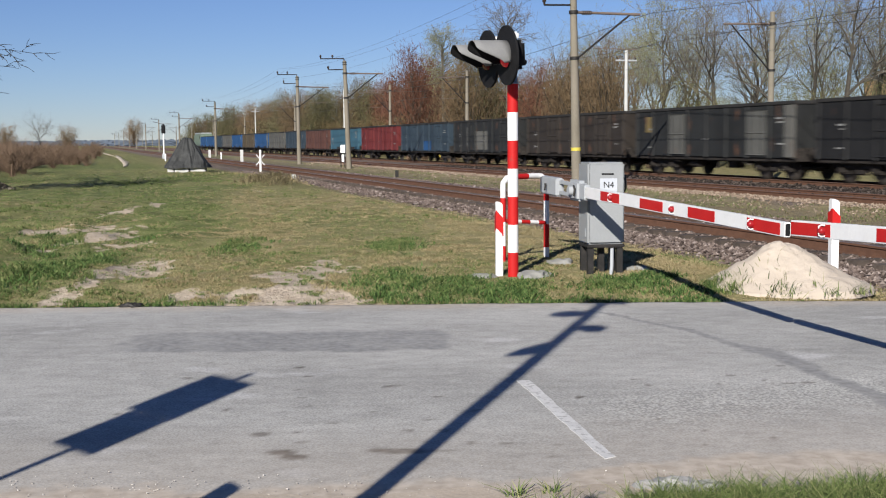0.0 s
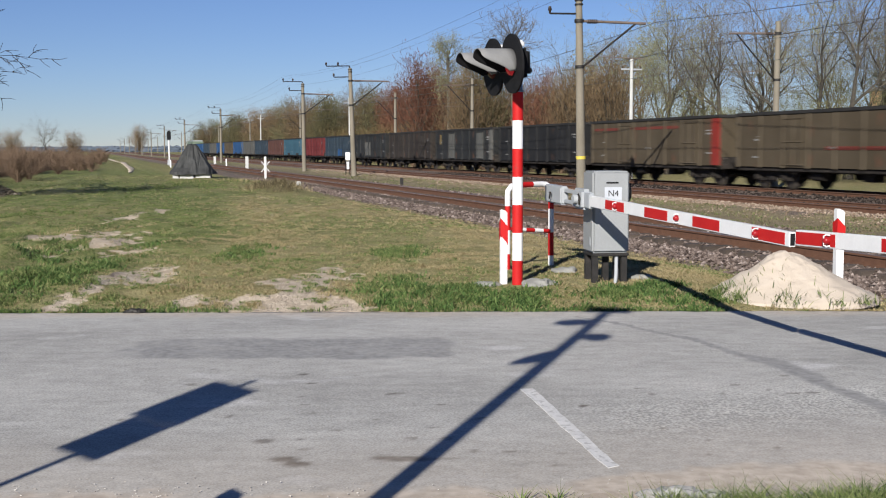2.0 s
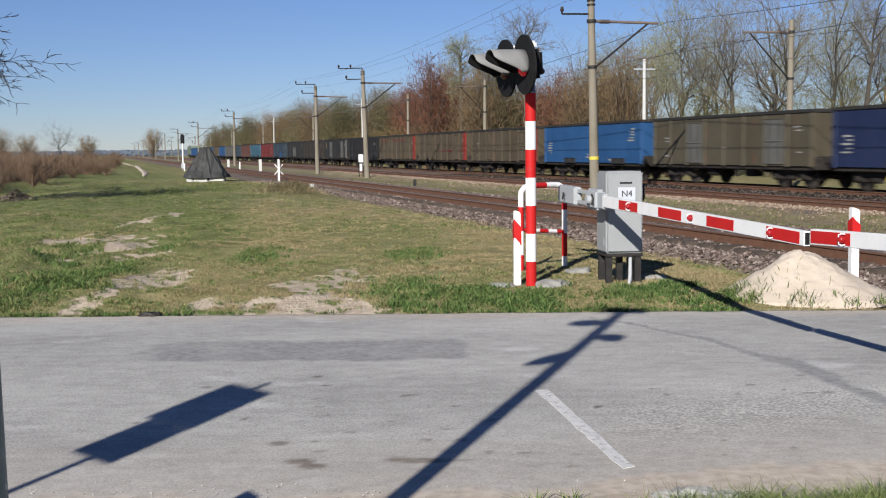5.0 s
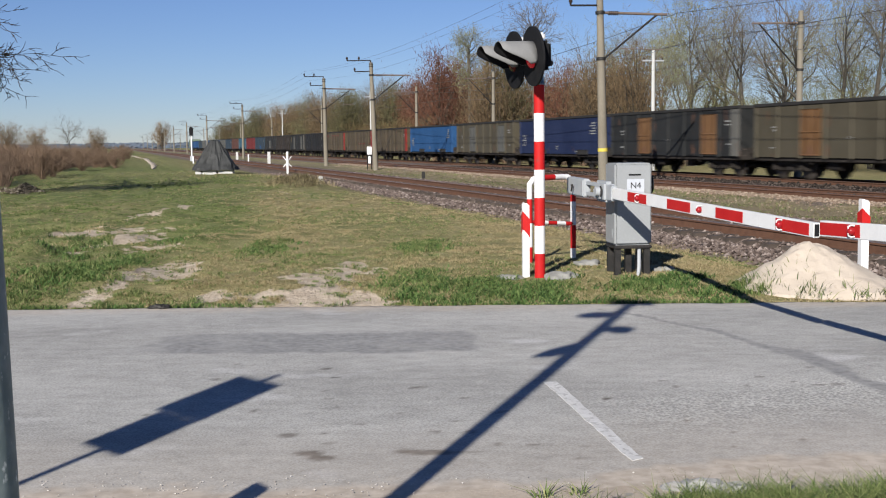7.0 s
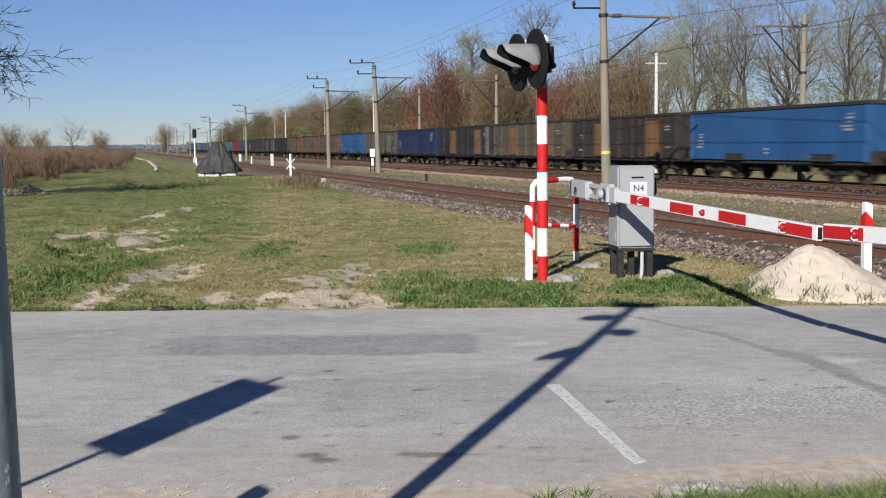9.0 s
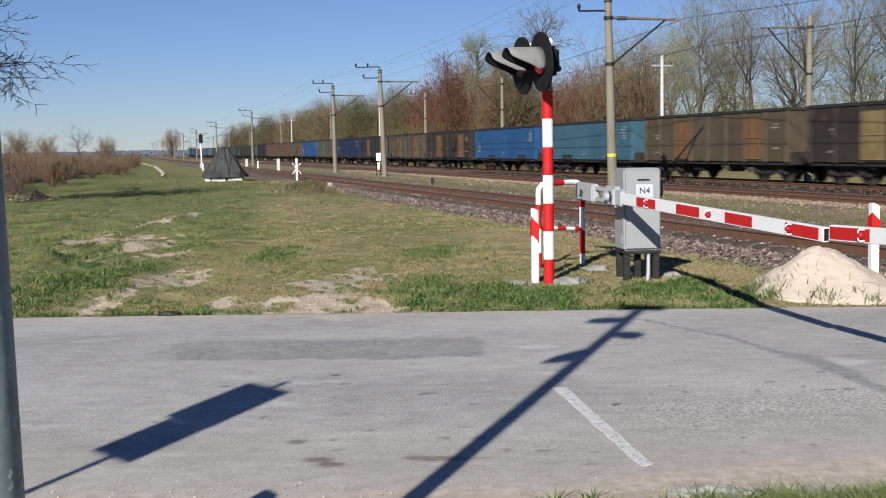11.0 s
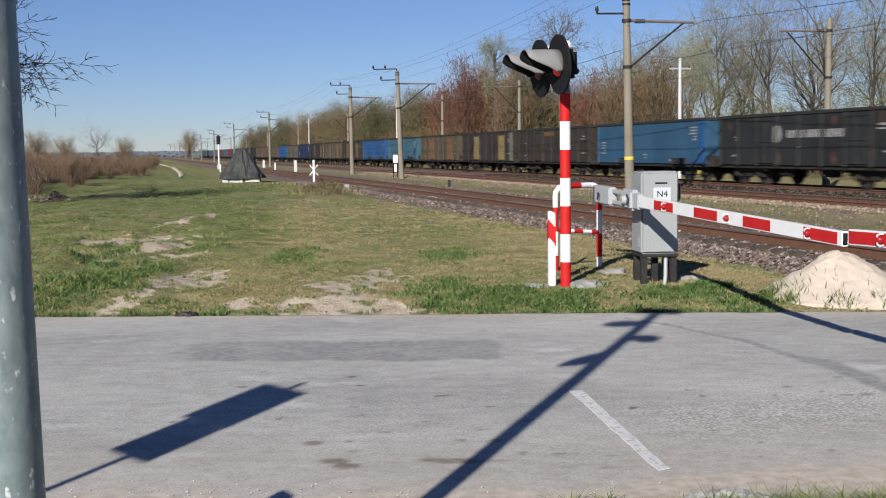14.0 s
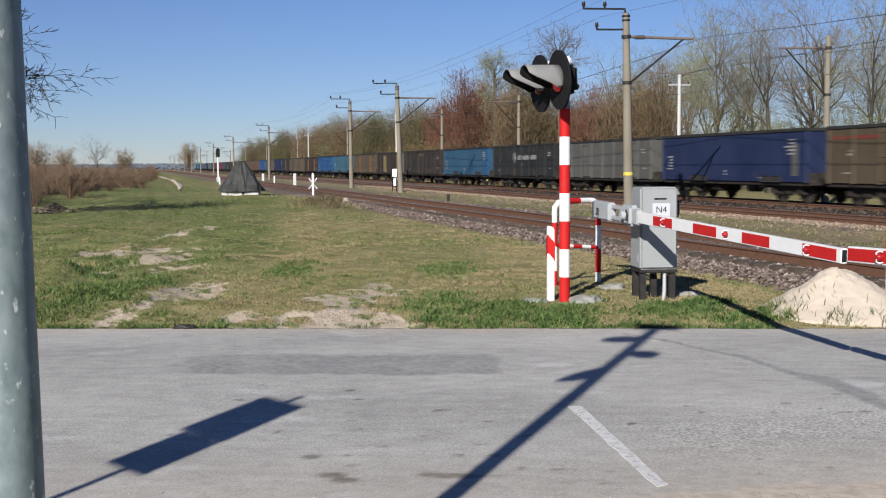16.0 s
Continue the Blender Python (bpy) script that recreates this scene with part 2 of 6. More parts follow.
def bare(x, y):
    """How bare of grass the ground is, from trodden places and broken edges."""
    v = 0.0
    for cx, cy, rx, ry in PATCHES:
        v = max(v, 1.25 - ((x - cx) / rx) ** 2 - ((y - cy) / ry) ** 2)
    q = Vector((x, y, 7))
    n1 = 0.6 * noise.noise(q * 1.9) + 0.55 * noise.noise(q * 4.6) + 0.35 * noise.noise(q * 11)
    m = smooth(0.0, 0.34, 0.70 * v - 0.24 + n1 * 1.25) if v > 0 else 0.65 * smooth(0.42, 0.75, n1)
    edge = (1 - smooth(ROAD_FAR - 0.05, ROAD_FAR + 0.42, y + 0.32 * n1)) * (0.35 + 0.65 * math.exp(-((x + 1.6) / 1.1) ** 2) if x < 1.0 else 0.35)
    return max(m, edge)


def trodden(x, y):
    """The worn, straw-coloured wheel track that runs up the field."""
    return math.exp(-((x + 3.0 + 0.178 * (y - 19)) / 0.75) ** 2) * smooth(15, 18, y) * (1 - smooth(34, 44, y))


def spread(fine0, fine1, step, lo, hi, grow=1.22):
    a = list(np.arange(fine0, fine1, step))
    d, v = step, a[-1]
    while v < hi:
        d *= grow
        v += d
        a.append(v)
    d, v = step, a[0]
    while v > lo:
        d *= grow
        v -= d
        a.insert(0, v)
    return a


def make_ground():
    S = spread(8.5, 27.0, 0.085, -600, 4500)
    P = spread(-4.0, 9.0, 0.085, -2500, 14, 1.25)
    P = [p for p in P if p < 9.0] + [9.2, 9.5, 9.7, 9.9, 10.1, 10.3, 10.45, 10.6, 10.7, 10.78, 10.85, 11, 13, 13.5, 14.0, 14.4, 14.7, 15.0, 15.4, 16, 16.7, 17.4, 17.8, 18.1, 18.4, 19, 23, 28.8, 29.3, 29.9, 30.5, 33, 40, 60, 100, 200, 500, 1000, 2500]
    verts, mask = [], []
    for s in S:
        for p in P:
            v = at(s, p, ground_z(s, p))
            b = bare(v.x, v.y) if v.y > ROAD_FAR - 0.5 and v.y < 40 else 0.0
            v.z -= 0.025 * b
            verts.append(v)
            if v.y <= ROAD_FAR - 0.5 and v.y > 4.6:
                b = 0.85
            gravel = smooth(8.0, 9.1, p + noise.noise(Vector((v.x, v.y, 2))) * 0.5) * (1 - smooth(14.3, 15.2, p)) + 0.5 * smooth(14.6, 15.2, p) * (1 - smooth(17.6, 18.4, p)) + smooth(18.0, 18.8, p + noise.noise(Vector((v.x * 0.7, v.y * 0.4, 2))) * 0.8) * (1 - smooth(29, 30, p))
            dry = max(0.0, min(1.0, 0.45 + 0.9 * noise.noise(Vector((v.x * 0.3, v.y * 0.12, 5))) + 0.4 * smooth(4, 8, p) + 0.5 * trodden(v.x, v.y) - 0.28 * smooth(2.5, 7.0, -v.x)))
            mask.append((b, gravel, dry, 1))
    w = len(P)
    faces = [(i * w + j, i * w + j + 1, (i + 1) * w + j + 1, (i + 1) * w + j) for i in range(len(S) - 1) for j in range(w - 1)]
    me = mesh_of("ground", verts, faces, None, True)
    at_ = me.color_attributes.new("cover", "FLOAT_COLOR", "POINT")
    at_.data.foreach_set("color", np.array(mask, dtype=np.float32).ravel())
    m = bpy.data.materials.new("ground_cover")
    m.use_nodes = True
    n, l = m.node_tree.nodes, m.node_tree.links
    b = n["Principled BSDF"]
    b.inputs["Roughness"].default_value, b.inputs["Specular IOR Level"].default_value = 0.95, 0.1
    ca, sep, tc = n.new("ShaderNodeVertexColor"), n.new("ShaderNodeSeparateColor"), n.new("ShaderNodeTexCoord")
    ca.layer_name = "cover"
    l.new(ca.outputs[0], sep.inputs[0])

    def noisy(scale, a, c, lo=0.35, hi=0.65, kind="ShaderNodeTexNoise"):
        t, r = n.new(kind), n.new("ShaderNodeValToRGB")
        t.inputs["Scale"].default_value, t.inputs["Detail"].default_value = scale, 6
        l.new(tc.outputs["Object"], t.inputs[0])
        l.new(t.outputs[0], r.inputs[0])
        r.color_ramp.elements[0].position, r.color_ramp.elements[1].position = lo, hi
        r.color_ramp.elements[0].color, r.color_ramp.elements[1].color = (*a, 1), (*c, 1)
        return r.outputs[0], t.outputs[0]

    def blend(fac, a, c):
        x = n.new("ShaderNodeMix")
        x.data_type = "RGBA"
        l.new(fac, x.inputs[0])
        l.new(a, x.inputs["A"])
        l.new(c, x.inputs["B"])
        return x.outputs["Result"]

    green, _ = noisy(2.4, (0.08, 0.105, 0.033), (0.185, 0.205, 0.078))
    straw, _ = noisy(2.0, (0.20, 0.172, 0.077), (0.32, 0.265, 0.145))
    fine, _ = noisy(9.0, (0, 0, 0), (1, 1, 1), 0.3, 0.7)
    soil, hs = noisy(5.0, (0.36, 0.295, 0.22), (0.52, 0.435, 0.34))
    stone, hv = noisy(24.0, (0.072, 0.054, 0.044), (0.25, 0.20, 0.168), 0.36, 0.66)
    mul = n.new("ShaderNodeMath")
    mul.operation = "MULTIPLY_ADD"
    mul.inputs[2].default_value = -0.15
    l.new(sep.outputs[2], mul.inputs[0])
    mul.inputs[1].default_value = 0.9
    add = n.new("ShaderNodeMath")
    add.operation = "MULTIPLY_ADD"
    add.use_clamp = True
    l.new(fine, add.inputs[0])
    add.inputs[1].default_value = 0.45
    l.new(mul.outputs[0], add.inputs[2])
    g = blend(add.outputs[0], green, straw)
    grain, gv = noisy(55.0, (0.5, 0.5, 0.5), (1.45, 1.45, 1.45), 0.3, 0.7)
    mg = n.new("ShaderNodeMix")
    mg.data_type, mg.blend_type = "RGBA", "MULTIPLY"
    mg.inputs[0].default_value = 0.85
    l.new(g, mg.inputs["A"])
    l.new(grain, mg.inputs["B"])
    g = mg.outputs["Result"]
    # broken edge between soil and turf
    ed, em, er = n.new("ShaderNodeTexNoise"), n.new("ShaderNodeMath"), n.new("ShaderNodeValToRGB")
    ed.inputs["Scale"].default_value, ed.inputs["Detail"].default_value = 11.0, 9
    ed.inputs["Roughness"].default_value = 0.7
    l.new(tc.outputs["Object"], ed.inputs[0])
    em.operation = "MULTIPLY_ADD"
    l.new(ed.outputs[0], em.inputs[0])
    em.inputs[1].default_value = 1.1
    sub_ = n.new("ShaderNodeMath")
    sub_.operation = "SUBTRACT"
    l.new(sep.outputs[0], sub_.inputs[0])
    sub_.inputs[1].default_value = 0.52
    l.new(sub_.outputs[0], em.inputs[2])
    l.new(em.outputs[0], er.inputs[0])
    er.color_ramp.elements[0].position, er.color_ramp.elements[1].position = 0.32, 0.62
    g = blend(er.outputs[0], g, soil)
    g = blend(sep.outputs[1], g, stone)
    l.new(g, b.inputs["Base Color"])
    bp = n.new("ShaderNodeBump")
    bp.inputs["Strength"].default_value, bp.inputs["Distance"].default_value = 0.7, 0.05
    l.new(hv, bp.inputs["Height"])
    l.new(bp.outputs[0], b.inputs["Normal"])
    me.materials.append(m)
    tagged(new("ground", me), "grassy trackside ground with bare sandy patches", "ground", kind="structure")


make_ground()


# ---- road ----
def asphalt():
    m = mat("worn_asphalt", (0.275, 0.268, 0.25), (0.43, 0.42, 0.392), 0.9, scale=0.55, fine=6, bump=0.35, c3=(0.45, 0.44, 0.425), spots=0.2, stretch=(0.7, 1.3, 1), depth=0.01)
    n, l = m.node_tree.nodes, m.node_tree.links
    b = n["Principled BSDF"]
    base = b.inputs["Base Color"].links[0].from_socket
    tc = n["Texture Coordinate"]
    # stone chips of the wearing course
    v, r, x = n.new("ShaderNodeTexNoise"), n.new("ShaderNodeValToRGB"), n.new("ShaderNodeMix")
    v.inputs["Scale"].default_value, v.inputs["Detail"].default_value = 75, 3
    l.new(tc.outputs["Object"], v.inputs[0])
    l.new(v.outputs[0], r.inputs[0])
    r.color_ramp.elements[0].position, r.color_ramp.elements[1].position = 0.3, 0.7
    r.color_ramp.elements[0].color, r.color_ramp.elements[1].color = (0.74, 0.74, 0.74, 1), (1.26, 1.26, 1.26, 1)
    x.data_type, x.blend_type = "RGBA", "MULTIPLY"
    x.inputs[0].default_value = 1.0
    l.new(base, x.inputs["A"])
    l.new(r.outputs[0], x.inputs["B"])
    out = x.outputs["Result"]
    ca, sep = n.new("ShaderNodeVertexColor"), n.new("ShaderNodeSeparateColor")
    ca.layer_name = "cover"
    l.new(ca.outputs["Color"], sep.inputs[0])
    # open chippings: light and dark stones where the binder has worn off
    v2, r2, x2 = n.new("ShaderNodeTexNoise"), n.new("ShaderNodeValToRGB"), n.new("ShaderNodeMix")
    v2.inputs["Scale"].default_value, v2.inputs["Detail"].default_value = 42, 2
    l.new(tc.outputs["Object"], v2.inputs[0])
    l.new(v2.outputs[0], r2.inputs[0])
    r2.color_ramp.elements[0].position, r2.color_ramp.elements[1].position = 0.36, 0.64
    r2.color_ramp.elements[0].color, r2.color_ramp.elements[1].color = (0.68, 0.68, 0.69, 1), (1.30, 1.30, 1.28, 1)
    x2.data_type, x2.blend_type = "RGBA", "MULTIPLY"
    l.new(ca.outputs["Alpha"], x2.inputs[0])
    l.new(out, x2.inputs["A"])
    l.new(r2.outputs[0], x2.inputs["B"])
    out = x2.outputs["Result"]
    for channel, lo_c, hi_c, sc in ((0, (0.20, 0.197, 0.19), (0.285, 0.28, 0.27), 16), (1, (0.06, 0.05, 0.042), (0.13, 0.112, 0.095), 20), (2, (0.37, 0.315, 0.255), (0.50, 0.435, 0.36), 12)):
        t, ra, mx = n.new("ShaderNodeTexNoise"), n.new("ShaderNodeValToRGB"), n.new("ShaderNodeMix")
        t.inputs["Scale"].default_value, t.inputs["Detail"].default_value = sc, 6
        l.new(tc.outputs["Object"], t.inputs[0])
        l.new(t.outputs[0], ra.inputs[0])
        ra.color_ramp.elements[0].position, ra.color_ramp.elements[1].position = 0.35, 0.65
        ra.color_ramp.elements[0].color, ra.color_ramp.elements[1].color = (*lo_c, 1), (*hi_c, 1)
        mx.data_type = "RGBA"
        l.new(sep.outputs[channel], mx.inputs[0])
        l.new(out, mx.inputs["A"])
        l.new(ra.outputs[0], mx.inputs["B"])
        out = mx.outputs["Result"]
    l.new(out, b.inputs["Base Color"])
    return m


ASPHALT = asphalt()
PATCHASPH = mat("patch_asphalt", (0.215, 0.212, 0.207), (0.29, 0.285, 0.278), 0.9, scale=5.0, fine=40, bump=0.3, c3=(0.34, 0.332, 0.32), spots=0.36)
DUST = mat("sandy_shoulder", (0.36, 0.30, 0.235), (0.48, 0.41, 0.33), 0.95, scale=4, fine=60, bump=0.4, c3=(0.27, 0.25, 0.225), spots=0.2)
LINE = mat("worn_road_paint", (0.50, 0.49, 0.475), (0.62, 0.61, 0.59), 0.8, scale=11, fine=60, bump=0.2, c3=(0.38, 0.372, 0.355), spots=0.42)


def ragged(name, outline, z0, z1, material, parent=None, label="", wob=0.05, step=0.12, seed=0):
    """A thin sheet with a wandering edge, from the corners of its outline."""
    pts = []
    for (ax, ay), (bx, by) in zip(outline, outline[1:] + outline[:1]):
        k = max(1, int(math.hypot(bx - ax, by - ay) / step))
        for i in range(k):
            x, y = ax + (bx - ax) * i / k, ay + (by - ay) * i / k
            q = Vector((x * 2.1 + seed, y * 2.1, seed * 3.3))
            pts.append((x + wob * (noise.noise(q) + 0.5 * noise.noise(q * 4)), y + wob * (noise.noise(q + Vector((9, 9, 9))) + 0.5 * noise.noise(q * 4.3))))
    n = len(pts)
    verts = [(x, y, z1) for x, y in pts] + [(x, y, z0) for x, y in pts]
    faces = [tuple(range(n))] + [(i, i + n, (i + 1) % n + n, (i + 1) % n) for i in range(n)]
    bm = bmesh.new()
    bm.from_mesh(mesh_of(name, verts, faces))
    bmesh.ops.recalc_face_normals(bm, faces=bm.faces)
    bmesh.ops.triangulate(bm, faces=[f for f in bm.faces if len(f.verts) > 4])
    return part(name, bm, material, parent, label)


SEAM = [(1.28, 11.2, 0.05), (1.60, 10.84, 0.07), (2.14, 9.85, 0.09), (2.28, 9.30, 0.07), (2.46, 8.9, 0.24), (2.60, 8.42, 0.20), (2.66, 7.86, 0.12), (2.80, 7.0, 0.2)]
STAINS = [(-0.88, 6.04, 0.085, 0.06, 0.0), (-0.79, 5.96, 0.09, 0.055, 0.0), (-0.32, 6.07, 0.10, 0.05, 0.0), (-0.22, 6.05, 0.16, 0.06, 0.1), (0.0, 6.05, 0.10, 0.016, 0.3), (-1.05, 6.43, 0.06, 0.05, 0.25)]
rs = random.Random(63)
for _ in range(46):
    STAINS.append((rs.uniform(-2.2, 2.6), rs.uniform(5.9, 8.8), rs.uniform(0.012, 0.05), rs.uniform(0.01, 0.04), rs.uniform(0.1, 0.5)))


def road_cover(x, y):
    """Repair tar, oil, blown sand and open chippings at a place on the road."""
    q = Vector((x, y, 2.5))
    a, b, c = noise.noise(q * 1.3), noise.noise(q * 4.7), noise.noise(q * 13)
    w = 0.05 * a + 0.05 * b + 0.03 * c
    rep = smooth(-2.72, -2.35, x - 0.1 * (y - 9.4) + 3 * w) * (1 - smooth(0.0, 0.07, x + w + max(0, abs(y - 9.45) - 0.35) * 0.5)) * smooth(8.99, 9.08, y + w - 0.04 * max(0, x + 0.9)) * (1 - smooth(9.9, 10.12, y + 2 * w))
    rep *= 0.92 + 0.45 * a + 0.45 * b
    for (x0, y0, w0), (x1, y1, w1) in zip(SEAM, SEAM[1:]):
        if y1 - 0.1 <= y <= y0 + 0.1:
            f = max(0.0, min(1.0, (y0 - y) / (y0 - y1)))
            d = abs(x - (x0 + (x1 - x0) * f) + 0.8 * w) / ((w0 + (w1 - w0) * f) * 0.5)
            rep = max(rep, (1 - smooth(0.7, 1.35, d)) * (0.95 + 0.3 * b))
    oil = 0.0
    for sx, sy, rx, ry, fade in STAINS:
        if abs(x - sx) < 2.2 * rx + 0.05 and abs(y - sy) < 2.2 * ry + 0.05:
            d = ((x - sx + 0.6 * w) / rx) ** 2 + ((y - sy + 0.5 * w) / ry) ** 2
            oil = max(oil, (1 - smooth(0.35, 1.5, d + 0.6 * b + 0.4 * c)) * (1 - fade))
    edge = 5.36 + 0.16 * smooth(-3, 0, x) + 0.42 * smooth(0.1, 1.6, x)
    dust = 1 - smooth(edge - 0.10, edge + 0.16, y + 2.2 * w)
    dust = max(dust, 0.36 * (1 - smooth(edge, edge + 1.5, y + 2 * w)))
    dust = max(dust, smooth(ROAD_FAR - 0.55, ROAD_FAR + 0.0, y + 3 * w) * (0.75 - 0.45 * smooth(0.0, 1.5, x) + 0.5 * smooth(2.8, 3.6, x)))
    chips = math.exp(-((y - 6.95 - 0.32 * (x - 1.2)) / 0.55) ** 2) * smooth(0.3, 1.4, x + 0.4 * a) + 0.25 * max(0, a)
    return max(0, rep), oil, max(0, min(1, dust)), min(1, chips)


def make_road():
    X = spread(-3.9, 4.4, 0.034, -60, 45, 1.3)
    cols, mask = [], []
    rows = 190
    for x in X:
        far_ = (ROAD_FAR if x < 4.6 else ROAD_FAR - 0.3) - 0.05 * smooth(3.0, 4.6, x) + 0.05 * noise.noise(Vector((x * 1.7, 0, 3))) + 0.03 * noise.noise(Vector((x * 7, 0, 3)))
        for j in range(rows + 1):
            y = 5.05 + (far_ - 5.05) * j / rows
            fine = -4.5 < x < 5
            cols.append((x, y, 0.004 + (0.002 * noise.noise(Vector((x * 0.9, y * 0.9, 4))) if fine else 0)))
            mask.append(road_cover(x, y) if fine else (0, 0, 0.3 if j > rows - 12 else 0, 0))
    w = rows + 1
    faces = [(i * w + j, (i + 1) * w + j, (i + 1) * w + j + 1, i * w + j + 1) for i in range(len(X) - 1) for j in range(rows)]
    # the broken edge drops to the soil
    n0 = len(cols)
    for i in range(len(X)):
        x, y, z = cols[i * w + rows]
        cols.append((x, y + 0.012, -0.05))
        mask.append(mask[i * w + rows])
    faces += [(i * w + rows, (i + 1) * w + rows, n0 + i + 1, n0 + i) for i in range(len(X) - 1)]
    me = mesh_of("road", cols, faces, None, True)
    at_ = me.color_attributes.new("cover", "FLOAT_COLOR", "POINT")
    at_.data.foreach_set("color", np.array(mask, dtype=np.float32).ravel())
    me.materials.append(ASPHALT)
    return tagged(new("road", me), "worn grey asphalt road with patches and cracks", "road", kind="structure")


road = make_road()
shoulder = ragged("road_shoulder", [(-60, 4.4), (40, 4.4), (40, 5.42), (2.3, 5.40), (0.3, 5.36), (-1.0, 5.26), (-3.0, 5.2), (-60, 5.2)], -0.045, 0.008, DUST, wob=0.10, step=0.1, seed=3)
tagged(shoulder, "sandy gravel shoulder along the asphalt road", "shoulder", kind="structure")
ragged("stop_line", [(0.495, 7.84), (0.585, 7.84), (0.893, 5.90), (0.828, 5.86)], 0.0, 0.0075, LINE, road, "worn white line", wob=0.016, step=0.045, seed=6)


# ---- tracks ----
def make_track(name, axis, gauge, s0, s1, label):
    tr = tagged(thing(name, on_track(0, axis), label, "railway track", kind="structure"))
    zs = RAIL_Z
    for k in (-1, 1):
        x = k * (gauge / 2 + 0.035)
        bm = bmesh.new()
        prof = [(-0.075, -0.18), (0.075, -0.18), (0.075, -0.165), (0.012, -0.15), (0.012, -0.045), (0.036, -0.035), (0.036, -0.006), (0.028, 0.0), (-0.028, 0.0), (-0.036, -0.006), (-0.036, -0.035), (-0.012, -0.045), (-0.012, -0.15), (-0.075, -0.165)]
        a = [bm.verts.new((x + u, s0, zs + w)) for u, w in prof]
        c = [bm.verts.new((x + u, s1, zs + w)) for u, w in prof]
        for i in range(len(prof)):
            f = bm.faces.new((a[i], a[(i + 1) % len(prof)], c[(i + 1) % len(prof)], c[i]))
            f.material_index = 1 if i in (6, 7, 8) else 0
        bmesh.ops.recalc_face_normals(bm, faces=bm.faces)
        part("rail", bm, [RUSTRAIL, RAILHEAD], tr)
    return tr


track_a = make_track("track_near", *TRACKS[0], -120, 1800, "rusty broad railway track on stone ballast")
track_b = make_track("track_middle", *TRACKS[1], -120, 1800, "empty railway track on stone ballast")
track_c = make_track("track_far", *TRACKS[2], -120, 1800, "railway track under the goods train")
sl = part("sleeper", boxm(-1.40, 1.40, -0.125, 0.125, -0.30, -0.116, bevel=0.014), SLEEPER, track_a, m=pose(0, 8, 0))
for tr, lo, hi in ((track_a, 8.6, 110), (track_b, 20, 60), (track_c, 20, 60)):
    y = lo
    while y < hi:
        o = new("sleeper", sl.data)
        o.parent = tr
        o.matrix_basis = pose(random.uniform(-0.04, 0.04), y, random.uniform(-0.006, 0.004), 0, 0, random.uniform(-1, 1))
        y += 0.62


# ---- goods train ----
SPEED, REAR0, PITCH = 16.85, 36.2, 14.04
TRAIN_P = TRACKS[2][0]


def rear_of(n):
    """Rear end of wagon n at the start; the couplings are stretched a little in the middle of the train."""
    return REAR0 - PITCH * n + 0.45 * math.exp(-((n - 10) / 3) ** 2)


def paint(name, c, rust=(0.10, 0.05, 0.03), spots=0.12, c2=None):
    c = [v * (0.42 if name in ("blue", "navy", "teal", "steelblue") else 0.335) for v in c]
    return mat("wagon_" + name, c, c2 or [min(1, v * 1.35 + 0.008) for v in c], 0.7, scale=0.9, fine=7, bump=0.2, c3=rust, spots=spots, stretch=(1, 1, 0.35), spec=0.25)


PAINTS = {
    "charcoal": paint("charcoal", (0.032, 0.034, 0.034), spots=0.24), "black": paint("black", (0.022, 0.022, 0.023)), "slate": paint("slate", (0.05, 0.085, 0.12)),
    "brown": paint("brown", (0.15, 0.115, 0.07), spots=0.24), "darkbrown": paint("darkbrown", (0.055, 0.043, 0.034), spots=0.24), "olive": paint("olive", (0.14, 0.12, 0.078), spots=0.24),
    "blue": paint("blue", (0.022, 0.115, 0.31), spots=0.05), "teal": paint("teal", (0.06, 0.17, 0.24), spots=0.05), "navy": paint("navy", (0.014, 0.029, 0.098), spots=0.05), "steelblue": paint("steelblue", (0.035, 0.12, 0.22), spots=0.05),
    "red": paint("red", (0.26, 0.035, 0.035)), "redbrown": paint("redbrown", (0.18, 0.075, 0.055)), "grey": paint("grey", (0.17, 0.17, 0.155), spots=0.24),
    "palegrey": paint("palegrey", (0.24, 0.235, 0.21)), "rust": paint("rust", (0.27, 0.135, 0.052), spots=0.42), "yellow": paint("yellow", (0.36, 0.27, 0.11), spots=0.35),
    "stripe": paint("stripe", (0.30, 0.065, 0.045), spots=0.3), "signred": paint("signred", (0.45, 0.045, 0.03), spots=0.05),
}
CHALK = mat("faded_lettering", (0.15, 0.15, 0.145), (0.28, 0.28, 0.27), 0.8, scale=9, bump=0.0)
BOGIE = mat("grimy_bogie_steel", (0.011, 0.009, 0.008), (0.03, 0.025, 0.021), 0.85, scale=4, bump=0.2, c3=(0.11, 0.09, 0.075), spots=0.16)
WHEELST = mat("wheel_steel", (0.05, 0.042, 0.036), (0.09, 0.08, 0.07), 0.6, 0.5, scale=6, bump=0.05)
YELLOWP = mat("yellow_axle_box_paint", (0.45, 0.36, 0.05), (0.55, 0.45, 0.08), 0.6, scale=6, bump=0.0)
ZB, ZT, HW, LB = 0.86, 2.96, 1.42, 12.8      # body bottom and top over the rail, half width, body length


